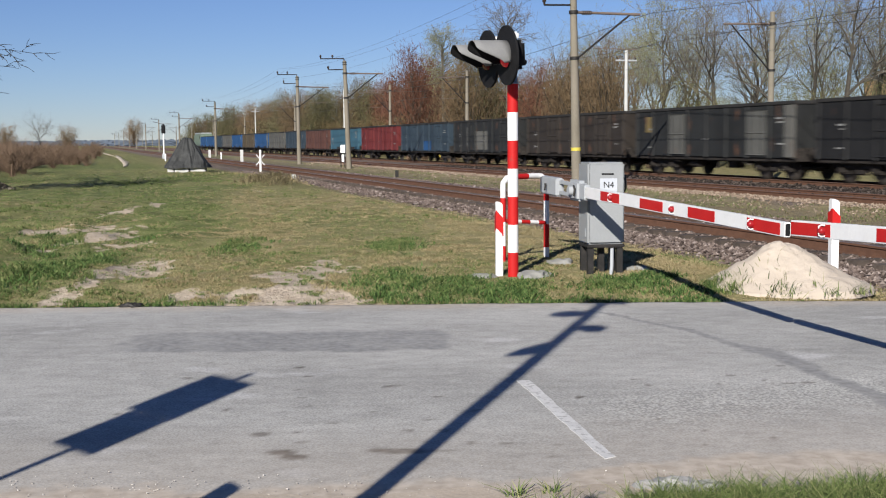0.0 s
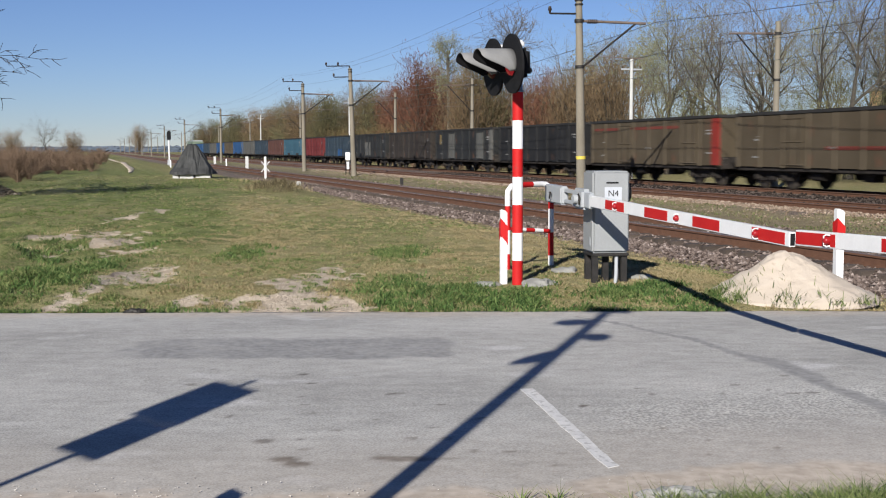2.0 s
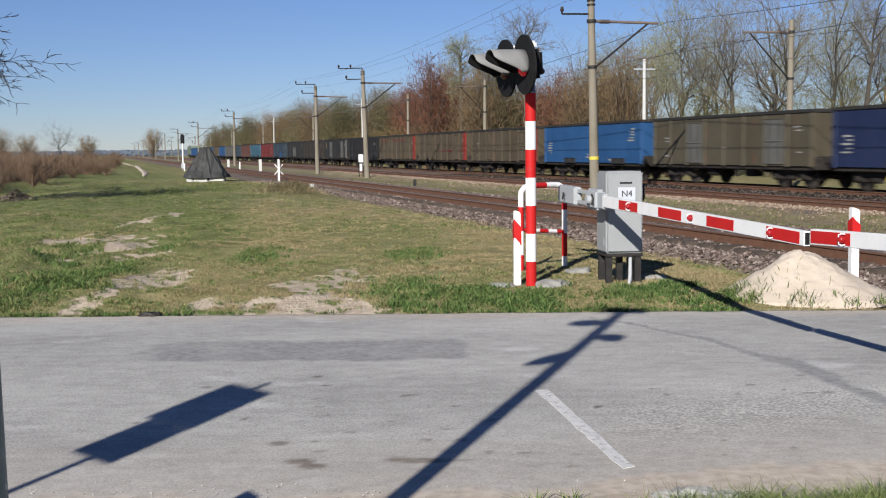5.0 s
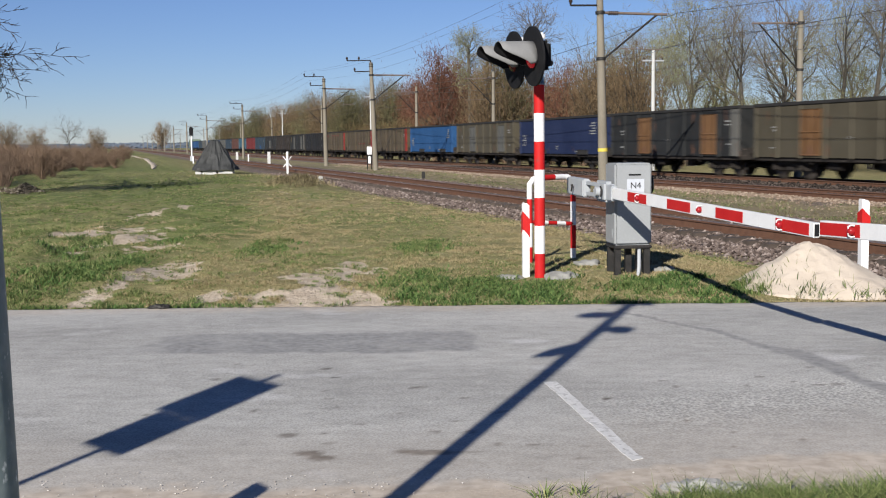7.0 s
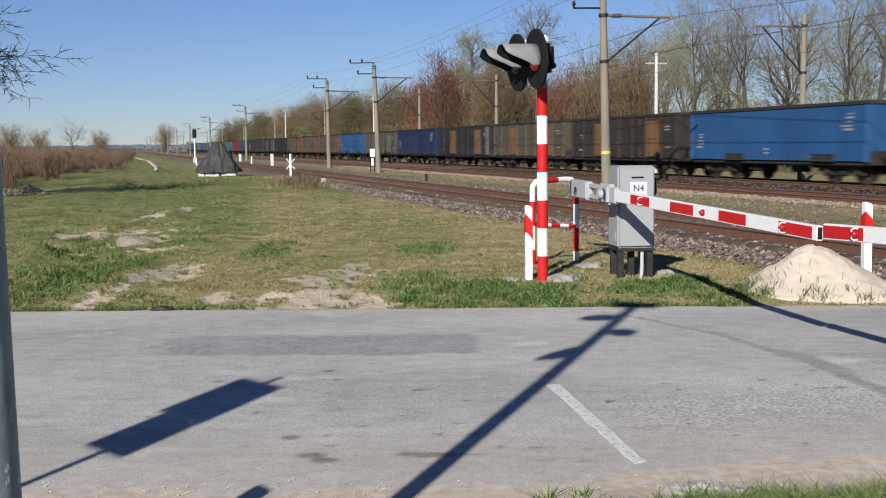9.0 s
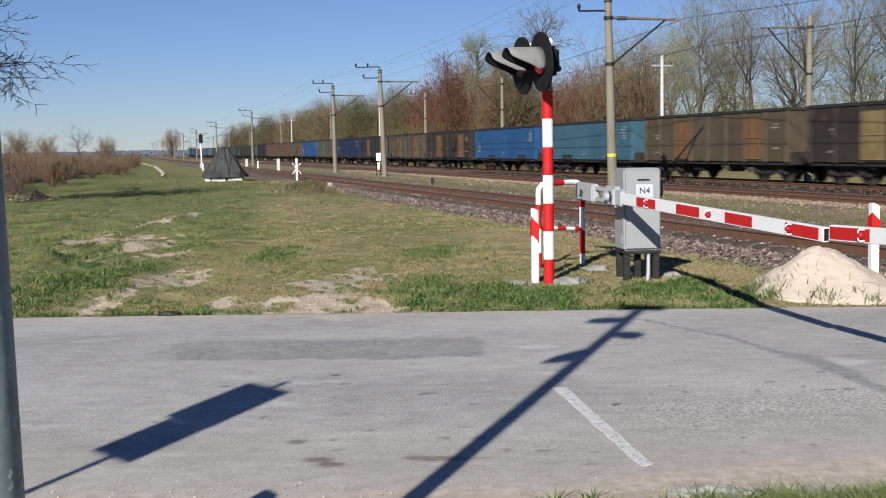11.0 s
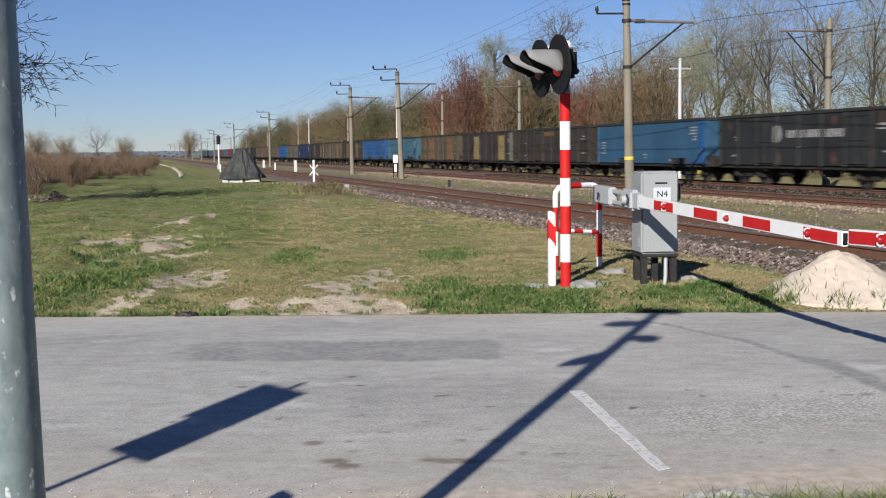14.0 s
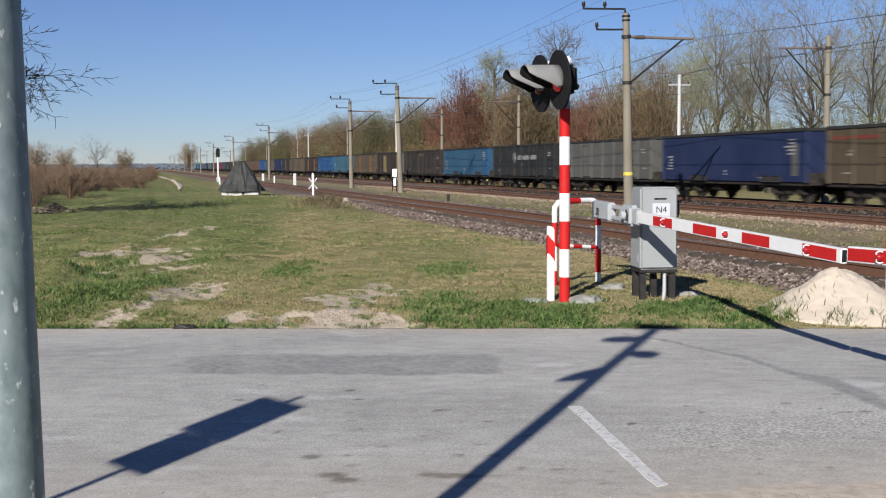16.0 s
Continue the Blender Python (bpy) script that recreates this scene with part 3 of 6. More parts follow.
def wheel_mesh():
    bm = bmesh.new()
    for x in (-0.78, 0.78):
        k = 1 if x > 0 else -1
        tube(bm, [(x - 0.065 * k, 0, 0.46), (x - 0.04 * k, 0, 0.46), (x - 0.035 * k, 0, 0.46), (x + 0.05 * k, 0, 0.46), (x + 0.055 * k, 0, 0.46)], [0.49, 0.49, 0.463, 0.455, 0.30], 24)
    tube(bm, [(-1.0, 0, 0.46), (1.0, 0, 0.46)], 0.08, 10)
    me = bpy.data.meshes.new("wheelset")
    bm.to_mesh(me)
    bm.free()
    me.materials.append(WHEELST)
    return me


def bogie_mesh():
    bm = bmesh.new()
    for k in (-1, 1):
        x = k * 1.0
        box(bm, x - 0.07, x + 0.07, -1.25, 1.25, 0.50, 0.72, 0.03)
        box(bm, x - 0.08, x + 0.08, -0.32, 0.32, 0.30, 0.60, 0.05)
        for y in (-0.9, 0.9):
            box(bm, x - 0.12, x + 0.12, y - 0.16, y + 0.16, 0.34, 0.62, 0.05)
            tube(bm, [(x + k * 0.10, y, 0.46), (x + k * 0.2, y, 0.46)], 0.11, 12)
            for dy in (-0.27, 0.27):
                tube(bm, [(x, y + dy, 0.34), (x, y + dy, 0.58)], 0.075, 8)
        for y in (-1.42, 1.42, -0.42, 0.42):
            box(bm, x - 0.05 - 0.2 * k, x + 0.05 - 0.2 * k, y - 0.05, y + 0.05, 0.28, 0.66, 0.02)
    box(bm, -1.0, 1.0, -0.2, 0.2, 0.52, 0.78, 0.04)
    me = bpy.data.meshes.new("bogie")
    bm.to_mesh(me)
    bm.free()
    me.materials.append(BOGIE)
    return me


WHEELS, BOGIES = wheel_mesh(), bogie_mesh()


def under_mesh():
    bm = bmesh.new()
    box(bm, -0.25, 0.25, 0.6, 13.44, 0.62, 0.86, 0.02)
    for k in (-1, 1):
        box(bm, k * 1.30 - 0.06, k * 1.30 + 0.06, 0.62, 13.42, 0.70, 0.855, 0.02)
        for y in (0.62, 13.42):
            s = -1 if y < 1 else 1
            tube(bm, [(k * 0.875, y, 1.05), (k * 0.875, y + s * 0.42, 1.05)], 0.11, 10)
            tube(bm, [(k * 0.875, y + s * 0.42, 1.05), (k * 0.875, y + s * 0.58, 1.05), (k * 0.875, y + s * 0.62, 1.05)], [0.22, 0.23, 0.19], 14)
        tube(bm, [(k * 0.95, 8.1, 0.55), (k * 0.95, 8.9, 0.55)], 0.17, 10)
    for y in (0.55, 13.35):
        box(bm, -1.38, 1.38, y, y + 0.14, 0.72, 1.22, 0.02)
    box(bm, 0.5, 0.95, 5.9, 6.5, 0.40, 0.72, 0.03)
    box(bm, -0.95, -0.5, 5.4, 6.1, 0.40, 0.72, 0.03)
    for y in (4.2, 9.6):
        box(bm, -1.3, 1.3, y, y + 0.12, 0.6, 0.86, 0.02)
    me = bpy.data.meshes.new("underframe")
    bm.to_mesh(me)
    bm.free()
    me.materials.append(BOGIE)
    return me


UNDER = under_mesh()
TOPDARK = mat("dark_top_chord", (0.012, 0.012, 0.012), (0.03, 0.028, 0.026), 0.8, scale=2, bump=0.1)


def wall_bms():
    """Near wall, far wall, two end walls and the floor of the open box."""
    y0, y1, t = 0.62, 13.42, 0.04
    return [("side_wall", boxm(-HW - t / 2, -HW + t / 2, y0, y1, ZB, ZT - 0.02)), ("side_wall", boxm(HW - t / 2, HW + t / 2, y0, y1, ZB, ZT - 0.02)),
            ("end_wall", boxm(-HW + 0.03, HW - 0.03, y0, y0 + t, ZB, ZT - 0.02)), ("end_wall", boxm(-HW + 0.03, HW - 0.03, y1 - t, y1, ZB, ZT - 0.02)),
            ("floor", boxm(-HW + 0.03, HW - 0.03, y0 + 0.06, y1 - 0.06, ZB, ZB + 0.08))]


def chord_bm():
    bm = bmesh.new()
    for k in (-1, 1):
        box(bm, k * HW - 0.07, k * HW + 0.07, 0.58, 13.46, ZT - 0.13, ZT, 0.015)
    for y in (0.56, 13.36):
        box(bm, -HW + 0.08, HW - 0.08, y, y + 0.12, ZT - 0.13, ZT, 0.015)
    return bm


CHORD = bpy.data.meshes.new("top_chord")
_b = chord_bm()
_b.to_mesh(CHORD)
_b.free()
CHORD.materials.append(TOPDARK)


def rib_mesh(k):
    bm = bmesh.new()
    vs = [(k * (HW + 0.022), -0.09), (k * (HW + 0.07), -0.05), (k * (HW + 0.07), 0.05), (k * (HW + 0.022), 0.09)]
    lo = [bm.verts.new((x, y, ZB - 0.03)) for x, y in vs]
    hi = [bm.verts.new((x, y, ZT - 0.14)) for x, y in vs]
    for i in range(4):
        bm.faces.new((lo[i], lo[(i + 1) % 4], hi[(i + 1) % 4], hi[i]))
    bm.faces.new(lo)
    bm.faces.new(hi)
    bmesh.ops.recalc_face_normals(bm, faces=bm.faces)
    return bm


def door_bm(k, y0, y1, z0, z1):
    """A door leaf pressed into four sunk fields."""
    a, c = sorted((k * (HW + 0.022), k * (HW + 0.075)))
    bm = boxm(a, c, y0, y1, z0, z1)
    bmesh.ops.subdivide_edges(bm, edges=[e for e in bm.edges if abs(e.verts[0].co.z - e.verts[1].co.z) > 0.5 or abs(e.verts[0].co.y - e.verts[1].co.y) > 0.5], cuts=1, use_grid_fill=True)
    bm.normal_update()
    fs = [f for f in bm.faces if f.normal.x * k > 0.9]
    bmesh.ops.inset_individual(bm, faces=fs, thickness=0.06, depth=-0.03)
    return bm


def band_bm(k, y0, y1, z0, z1, lift=0.012):
    """Painted panel that stands a little off the sheet of one side."""
    a, c = sorted((k * (HW + 0.0215), k * (HW + 0.02 + lift)))
    return boxm(a, c, y0, y1, z0, z1)


def emblem(w):
    """White round mark and a row of three blocks."""
    x0, x1 = -(HW + 0.036), -(HW + 0.024)
    part("emblem", tubem([(x0, 8.6, 2.1), (x1, 8.6, 2.1)], 0.36, 28), CHALK, w, "round white mark")
    for y in (4.0, 5.35, 6.7):
        bm = bmesh.new()
        for i in range(5):
            box(bm, x0, x1, y + i * 0.235, y + i * 0.235 + 0.14, 1.94, 2.24)
            box(bm, x0, x1 - 0.002, y + i * 0.235 + 0.1, y + i * 0.235 + 0.2, 1.94 + 0.1 * (i % 3), 2.0 + 0.1 * (i % 3))
        part("emblem", bm, CHALK, w, "row of white marks")


def letters(rng, spots):
    """Faded lettering that cannot be read: short bars."""
    bars = []
    for y, z, w, rows in spots:
        for r in range(rows):
            bm = bmesh.new()
            ww = w * rng.uniform(0.35, 1.0)
            a, c = -(HW + 0.036), -(HW + 0.024)
            box(bm, a, c, y, y + ww, z - r * 0.14, z - r * 0.14 + rng.uniform(0.045, 0.08))
            bars.append(bm)
    return bars


def open_wagon(n, body, ends=None, doors=None, panels=(), label="", text=1, stripe=None):
    """n counts wagons back from the one that is whole in view at the start."""
    rng = random.Random(500 + n)
    w = thing("open_wagon", on_track(rear_of(n), TRAIN_P, RAIL_Z), label, "railway wagon", "wagons of the goods train")
    for name, bm in wall_bms():
        part(name, bm, PAINTS[body], w)
    part("top_chord", CHORD, None, w)
    part("underframe", UNDER, None, w)
    plain = body in ("blue", "navy", "teal", "steelblue")
    if body not in RIBS:
        RIBS[body] = [part_mesh("rib", rib_mesh(k), PAINTS[body]) for k in (-1, 1)]
    for i in ((0, 8) if plain else range(9)):
        for me in RIBS[body]:
            part("rib", me, None, w, m=pose(0, 0.75 + i * (12.54 / 8), 0))
    for y0 in (2.55, 8.82):
        for k in (-1, 1):
            if plain:
                part("hatch", door_bm(k, y0, y0 + 1.5, ZB - 0.02, ZB + 0.24), TOPDARK, w, "dark bottom hatch")
            else:
                part("side_door", door_bm(k, y0, y0 + 1.3, ZB + 0.08, ZT - 0.3), PAINTS[doors or body], w, "rust-streaked side door" if doors else "")
    for k in (-1, 1):
        if ends:
            part("end_panel", band_bm(k, 0.64, 1.25, ZB + 0.02, ZT - 0.15, 0.065), PAINTS[ends], w, "painted end panel")
        for (y0, y1, z0, z1, c) in panels:
            part("side_panel", band_bm(k, y0, y1, z0, z1), PAINTS[c], w, "repainted panel")
        if stripe:
            part("stripe", band_bm(k, 1.6 if n % 2 else 4.2, 7.5 if n % 2 else 13.0, stripe, stripe + 0.13), PAINTS["stripe"], w, "faded red stripe")
    if text:
        for bar in letters(rng, [(1.5, 2.5, 0.75, 5), (12.3, 1.9, 0.6, 5), (7.0, 1.25, 0.35, 2), (4.0, 0.98, 0.5, 1), (9.4, 0.98, 0.45, 1)] if plain else [(1.4, 2.3, 0.55, 2), (1.35, 1.35, 0.5, 1), (6.9, 1.55, 0.4, 1), (11.7, 2.0, 0.5, 2), (11.9, 1.2, 0.4, 1)]):
            part("lettering", bar, CHALK, w, "faded white lettering")
    for y in (2.6, 11.44):
        bo = part("bogie", BOGIES, None, w, m=pose(0, y, 0))
        for yy in (-0.9, 0.9):
            part("wheelset", WHEELS, None, bo, m=pose(0, yy, 0))
        for yy in (-0.9, 0.9):
            if rng.random() < 0.05:
                part("axle_box_cover", tubem([(-1.2, yy, 0.46), (-1.225, yy, 0.46)], 0.1, 12), YELLOWP, bo, "yellow axle box cover")
    return w


RIBS = {}


def part_mesh(name, bm, material):
    me = bpy.data.meshes.new(name)
    bm.to_mesh(me)
    bm.free()
    me.materials.append(material)
    return me


TRAIN = []
CONSIST = [
    (-15, "blue", {}), (-14, "blue", {}), (-13, "slate", {}), (-12, "grey", {}), (-11, "blue", {}), (-10, "brown", {}), (-9, "blue", {"ends": "palegrey"}),
    (-8, "grey", {}), (-7, "slate", {}), (-6, "redbrown", {}), (-5, "teal", {}), (-4, "red", {"panels": [(2.4, 2.75, 0.9, 2.7, "palegrey")]}),
    (-3, "slate", {"panels": [(5.0, 7.2, 0.9, 1.6, "blue")]}), (-2, "charcoal", {"panels": [(6.4, 9.9, 1.0, 2.2, "palegrey"), (9.0, 10.6, 1.2, 2.5, "grey")]}),
    (-1, "darkbrown", {"stripe": None}), (0, "charcoal", {"ends": "palegrey", "doors": "grey", "panels": [(11.9, 12.4, 1.9, 2.6, "yellow")]}),
    (1, "black", {}), (2, "brown", {"ends": "signred", "stripe": 2.45}), (3, "brown", {"ends": "signred", "stripe": 1.5}), (4, "brown", {"ends": "signred"}),
    (5, "blue", {}), (6, "olive", {"doors": "grey"}), (7, "navy", {}), (8, "charcoal", {"doors": "rust", "ends": "palegrey"}), (9, "olive", {"doors": "rust"}),
    (10, "darkbrown", {"doors": "rust"}), (11, "blue", {}), (12, "teal", {}), (13, "brown", {"doors": "rust"}), (14, "darkbrown", {"doors": "yellow", "ends": "palegrey"}),
    (15, "darkbrown", {"panels": [(6.5, 8.3, 2.45, 2.7, "rust")]}), (16, "steelblue", {"ends": "blue"}), (17, "charcoal", {}), (18, "grey", {}),
    (19, "navy", {"panels": [(1.3, 1.75, 1.1, 2.35, "grey")]}), (20, "brown", {"stripe": 2.45}), (21, "darkbrown", {})]
SAY = {"blue": "bright blue", "slate": "slate-blue", "grey": "weathered grey", "brown": "dusty brown", "redbrown": "red-brown", "teal": "faded teal-blue", "red": "dull red",
       "charcoal": "charcoal grey", "darkbrown": "dark brown", "black": "sooty black", "olive": "olive-grey", "navy": "navy blue", "steelblue": "steel-blue"}
for n, c, k in CONSIST:
    extra = " with red end panels" if k.get("ends") == "signred" else " with rusty orange doors" if k.get("doors") == "rust" else ""
    TRAIN.append((rear_of(n), open_wagon(n, c, label=SAY[c] + " open steel goods wagon" + extra, **k)))


emblem([w for s, w in TRAIN if abs(s - rear_of(17)) < 0.1][0])


def locomotive():
    m = on_track(REAR0 + PITCH * 16, TRAIN_P, RAIL_Z)
    lo = thing("locomotive", m, "green-grey electric locomotive at the train's head", "locomotive")
    green = mat("loco_green", (0.10, 0.14, 0.10), (0.15, 0.19, 0.14), 0.5, scale=2, bump=0.05)
    part("body", boxm(-1.45, 1.45, 0.6, 15.6, 1.0, 3.6, bevel=0.25), green, lo)
    part("roof", boxm(-1.25, 1.25, 0.9, 15.3, 3.6, 3.85, bevel=0.1), GREYM, lo)
    part("underframe", boxm(-1.2, 1.2, 0.7, 15.5, 0.6, 1.0, bevel=0.05), BOGIE, lo)
    for y in (3.2, 13.0):
        bo = part("bogie", BOGIES, None, lo, m=pose(0, y, 0))
        for yy in (-0.9, 0.9):
            part("wheelset", WHEELS, None, bo, m=pose(0, yy, 0))
    for y in (1.2, 14.3):
        part("window", boxm(-1.47, 1.47, y, y + 0.7, 2.4, 3.1), BLACK, lo)
    part("pantograph", tubem([(0, 11.5, 3.85), (0, 13.0, 4.7), (0, 11.9, 5.4)], 0.05, 6), DARKST, lo)
    return lo


TRAIN.append((REAR0 + PITCH * 16, locomotive()))


# ---- overhead line poles ----
def catenary_pole(s, p, arm, height=8.6, left_arms=True, lean=0.0, label="weathered concrete overhead line pole with steel brackets", z0=None):
    """arm: reach of the bracket across the tracks, its sign gives the side."""
    z0 = ground_z(s, p) - 0.05 if z0 is None else z0
    ob = thing("catenary_pole", on_track(s, p, z0) @ pose(0, 0, 0, 0, lean, 0), label, "catenary pole", "overhead line poles")
    bm = bmesh.new()
    tube(bm, [(0, 0, 0), (0, 0, height)], [0.19, 0.12], 12)
    part("shaft", bm, CONCRETE, ob)
    zb = height * (0.885 if left_arms else 0.93)
    part("bracket", tubem([(0, 0, zb), (arm, 0, zb - 0.03 * abs(arm))], 0.05, 8), ARMST, ob)
    part("brace", tubem([(0.12 if arm > 0 else -0.12, 0, height * 0.66), (arm * 0.86, 0, zb - 0.06)], 0.04, 8), DARKST, ob)
    part("steady_arm", tubem([(arm * 0.28, 0, height * 0.71), (arm * 0.95, 0, height * 0.7)], 0.02, 6), ARMST, ob)
    for zc in (height * 0.66, zb):
        part("clamp", tubem([(0, 0, zc - 0.06), (0, 0, zc + 0.06)], 0.175, 12), DARKST, ob)
    ins = bmesh.new()
    for i in range(5):
        u = arm * (0.13 + 0.03 * i)
        tube(ins, [(u, 0, zb - 0.004 * abs(arm) - 0.01), (u + 0.02, 0, zb - 0.004 * abs(arm) - 0.01)], 0.085, 8)
    part("insulator", ins, INSUL, ob)
    if left_arms:
        part("holder", tubem([(0, 0, height - 0.05), (-0.05, 0, height + 0.17)], 0.04, 8), DARKST, ob)
        for z, reach in ((height + 0.15, -1.65), (height * 0.92, -1.15)):
            part("crossarm", tubem([(0.1 if z < height else -0.02, 0, z), (reach, 0, z)], 0.035, 8), DARKST, ob)
            for u in ((reach, reach * 0.5) if z > height * 0.96 else (reach,)):
                part("insulator", tubem([(u, 0, z), (u, 0, z + 0.1), (u, 0, z + 0.12), (u, 0, z + 0.26)], [0.035, 0.05, 0.08, 0.05], 8), INSUL, ob)
        for z in (height * 0.965, height * 0.985):
            part("clamp", tubem([(0, 0, z - 0.03), (0, 0, z + 0.03)], 0.155, 12), DARKST, ob)
    return ob


NEAR_P, FARROW_P = 17.55, 31.4
for s, lean in ((39.8, -1.2), (78.5, -1.6), (97.8, -0.3), (162, 0.2), (224, 0), (285, 0.3), (345, 0), (405, 0.2), (465, 0), (530, 0), (600, 0), (680, 0)):
    catenary_pole(s, NEAR_P, 2.7, 7.45, True, lean)
first_pole = [o for o in scene.objects if o.name == "catenary_pole"][0]
part("painted_band", tubem([(0, 0, 1.52), (0, 0, 1.64)], 0.186, 14), YELLOWP, first_pole, "worn yellow band")
for s in (48.5, 94.3, 120.2, 178, 236, 295, 355, 415, 480, 560, 650):
    catenary_pole(s, FARROW_P, -2.6, 8.1, False, 0.3)


# ---- crossing equipment ----
def ground_at(x, y):
    return ground_z(DIR.x * x + DIR.y * y, NOR.x * x + NOR.y * y)


MAST = (0.80, 13.15)


def signal_mast(x, y, z, turn, label, heads=True, top=2.22):
    """Striped post with two hooded lamps on a crossbar."""
    ob = thing("crossing_signal", pose(x, y, z, 0, 0, turn), label, "level crossing signal", "crossing signals")
    n = 7
    h = top / n
    for i in range(n):
        part("band", tubem([(0, 0, i * h), (0, 0, (i + 1) * h)], 0.061, 24), RED if i % 2 == 0 else WHITE, ob)
    part("collar", tubem([(0, 0, top), (0, 0, top + 0.02), (0, 0, top + 0.025), (0, 0, top + 0.11), (0, 0, top + 0.13)], [0.07, 0.07, 0.055, 0.052, 0.03], 20), GALV, ob, "bare metal collar")
    part("crossbar", tubem([(0, -0.36, top + 0.22), (0, 0.36, top + 0.22)], 0.03, 10), BLACK, ob)
    part("stem", tubem([(0, 0, top + 0.07), (0, 0, top + 0.3)], 0.045, 12), BLACK, ob)
    for k, lens in ((-1, LIT), (1, LENS)):
        y0, z0 = k * 0.31, top + 0.36
        hd = thing("lamp_head", pose(-0.07, y0 * 0.95, z0 - 0.06, 0, -3, 0))
        hd.parent = ob
        bm = bmesh.new()
        tube(bm, [(-0.10, 0, 0), (-0.125, 0, 0)], 0.325, 40)
        part("backboard", bm, BLACK, hd)
        bm = bmesh.new()
        box(bm, -0.098, 0.06, -0.14, 0.14, -0.16, 0.16, 0.04)
        part("lamp_housing", bm, BLACK, hd)
        part("lens", tubem([(-0.128, 0, -0.03), (-0.15, 0, -0.03), (-0.17, 0, -0.03), (-0.18, 0, -0.03)], [0.10, 0.095, 0.07, 0.035], 24), lens, hd)
        # hood: an open tunnel, cut back below
        bm = bmesh.new()
        rows = []
        N = 28
        for a in range(N + 1):
            th = radians(-30 + 240 * a / N)
            cy, cz = math.cos(th) * 0.165, math.sin(th) * 0.165
            cut = max(0.0, min(1.0, (cz + 0.10) / 0.20))
            reach = 0.07 + 0.32 * (cut * cut * (3 - 2 * cut))
            rows.append([bm.verts.new((-0.126 - reach * f, cy * (1 + 0.08 * f), cz * (1 + 0.08 * f) + 0.0 * f)) for f in (0, 0.25, 0.5, 0.75, 1)])
        for a, b in zip(rows, rows[1:]):
            for i in range(4):
                bm.faces.new((a[i], b[i], b[i + 1], a[i + 1])).smooth = True
        bmesh.ops.recalc_face_normals(bm, faces=bm.faces)
        bmesh.ops.solidify(bm, geom=bm.faces[:], thickness=0.006)
        for f in bm.faces:
            c = f.calc_center_median()
            r = Vector((0, c.y, c.z))
            if f.normal.dot(r) < 0:
                f.material_index = 1
        part("hood", bm, [HOODGREY, BLACK], hd, "grey hood with a black inside")
        part("rear_cap", boxm(-0.095, 0.02, -0.07, 0.07, 0.162, 0.25, bevel=0.02), WHITE, hd, "white rear cap")
    return ob


signal_mast(MAST[0], MAST[1], 0.06, 18, "red and white striped signal post with two hooded red lamps")
# the signal on the camera's side of the road, behind the picture's edge; its shadow lies across the asphalt
other = thing("crossing_signal", pose(-1.36, 2.0, 0, 0, -1.4, -17.85), "tall striped signal post beside the road", "level crossing signal", "crossing signals")
for i in range(12):
    part("band", tubem([(0, 0, i * 0.4), (0, 0, (i + 1) * 0.4)], 0.058, 20), RED if i % 2 == 0 else WHITE, other)
part("lamp_head", tubem([(-0.36, 0.02, 4.27), (-0.30, 0.02, 4.29), (-0.2, 0.02, 4.31), (-0.03, 0.02, 4.34)], [0.02, 0.07, 0.09, 0.07], 16), BLACK, other)
part("lamp_head", tubem([(0.03, -0.02, 3.97), (0.16, -0.02, 3.95), (0.25, -0.02, 3.94), (0.29, -0.02, 3.93)], [0.05, 0.09, 0.08, 0.03], 16), BLACK, other)
part("lamp_head", tubem([(-0.25, 0.0, 3.28), (-0.16, 0.0, 3.36), (-0.06, 0.0, 3.46), (-0.03, 0.0, 3.56)], [0.02, 0.08, 0.09, 0.05], 16), BLACK, other)
part("top_plate", boxm(-0.22, 0.24, -0.01, 0.01, 4.66, 4.80), WHITE, other)


def guide_post(x, y, z, h, w, turn, label):
    ob = thing("guide_post", pose(x, y, z, 0, 0, turn), label, "guide post", "guide posts")
    bm = bmesh.new()
    box(bm, -w / 2, w / 2, -w * 0.55, w * 0.55, -0.15, h, 0.012)
    for v in bm.verts:
        if v.co.z > h - 0.05:
            v.co.z -= (v.co.x + w / 2) * 0.35
    part("shaft", bm, WHITE, ob)
    bm = bmesh.new()
    lo, hi = h * 0.58, h * 0.80
    e = 0.004
    vs = []
    for z_, s_ in ((lo, -0.10), (hi, -0.10)):
        vs.append([bm.verts.new((sx * (w / 2 + e), sy * (w * 0.55 + e), z_ + s_ * (sx * 0.5 + sy * 0.3))) for sx, sy in ((-1, -1), (1, -1), (1, 1), (-1, 1))])
    for i in range(4):
        bm.faces.new((vs[0][i], vs[0][(i + 1) % 4], vs[1][(i + 1) % 4], vs[1][i]))
    bm.faces.new(vs[0][::-1])
    bm.faces.new(vs[1])
    part("red_band", bm, RED, ob, "slanted red band")
    return ob


guide_post(0.645, 13.25, 0.06, 0.90, 0.078, 8, "white plastic guide post with a slanted red band")
guide_post(-1.93, 2.62, 0.0, 1.40, 0.12, -18, "white guide post at the roadside beside the signal")
guide_post(4.47, 13.2, 0.02, 0.94, 0.092, 10, "white plastic guide post behind the sand heap")


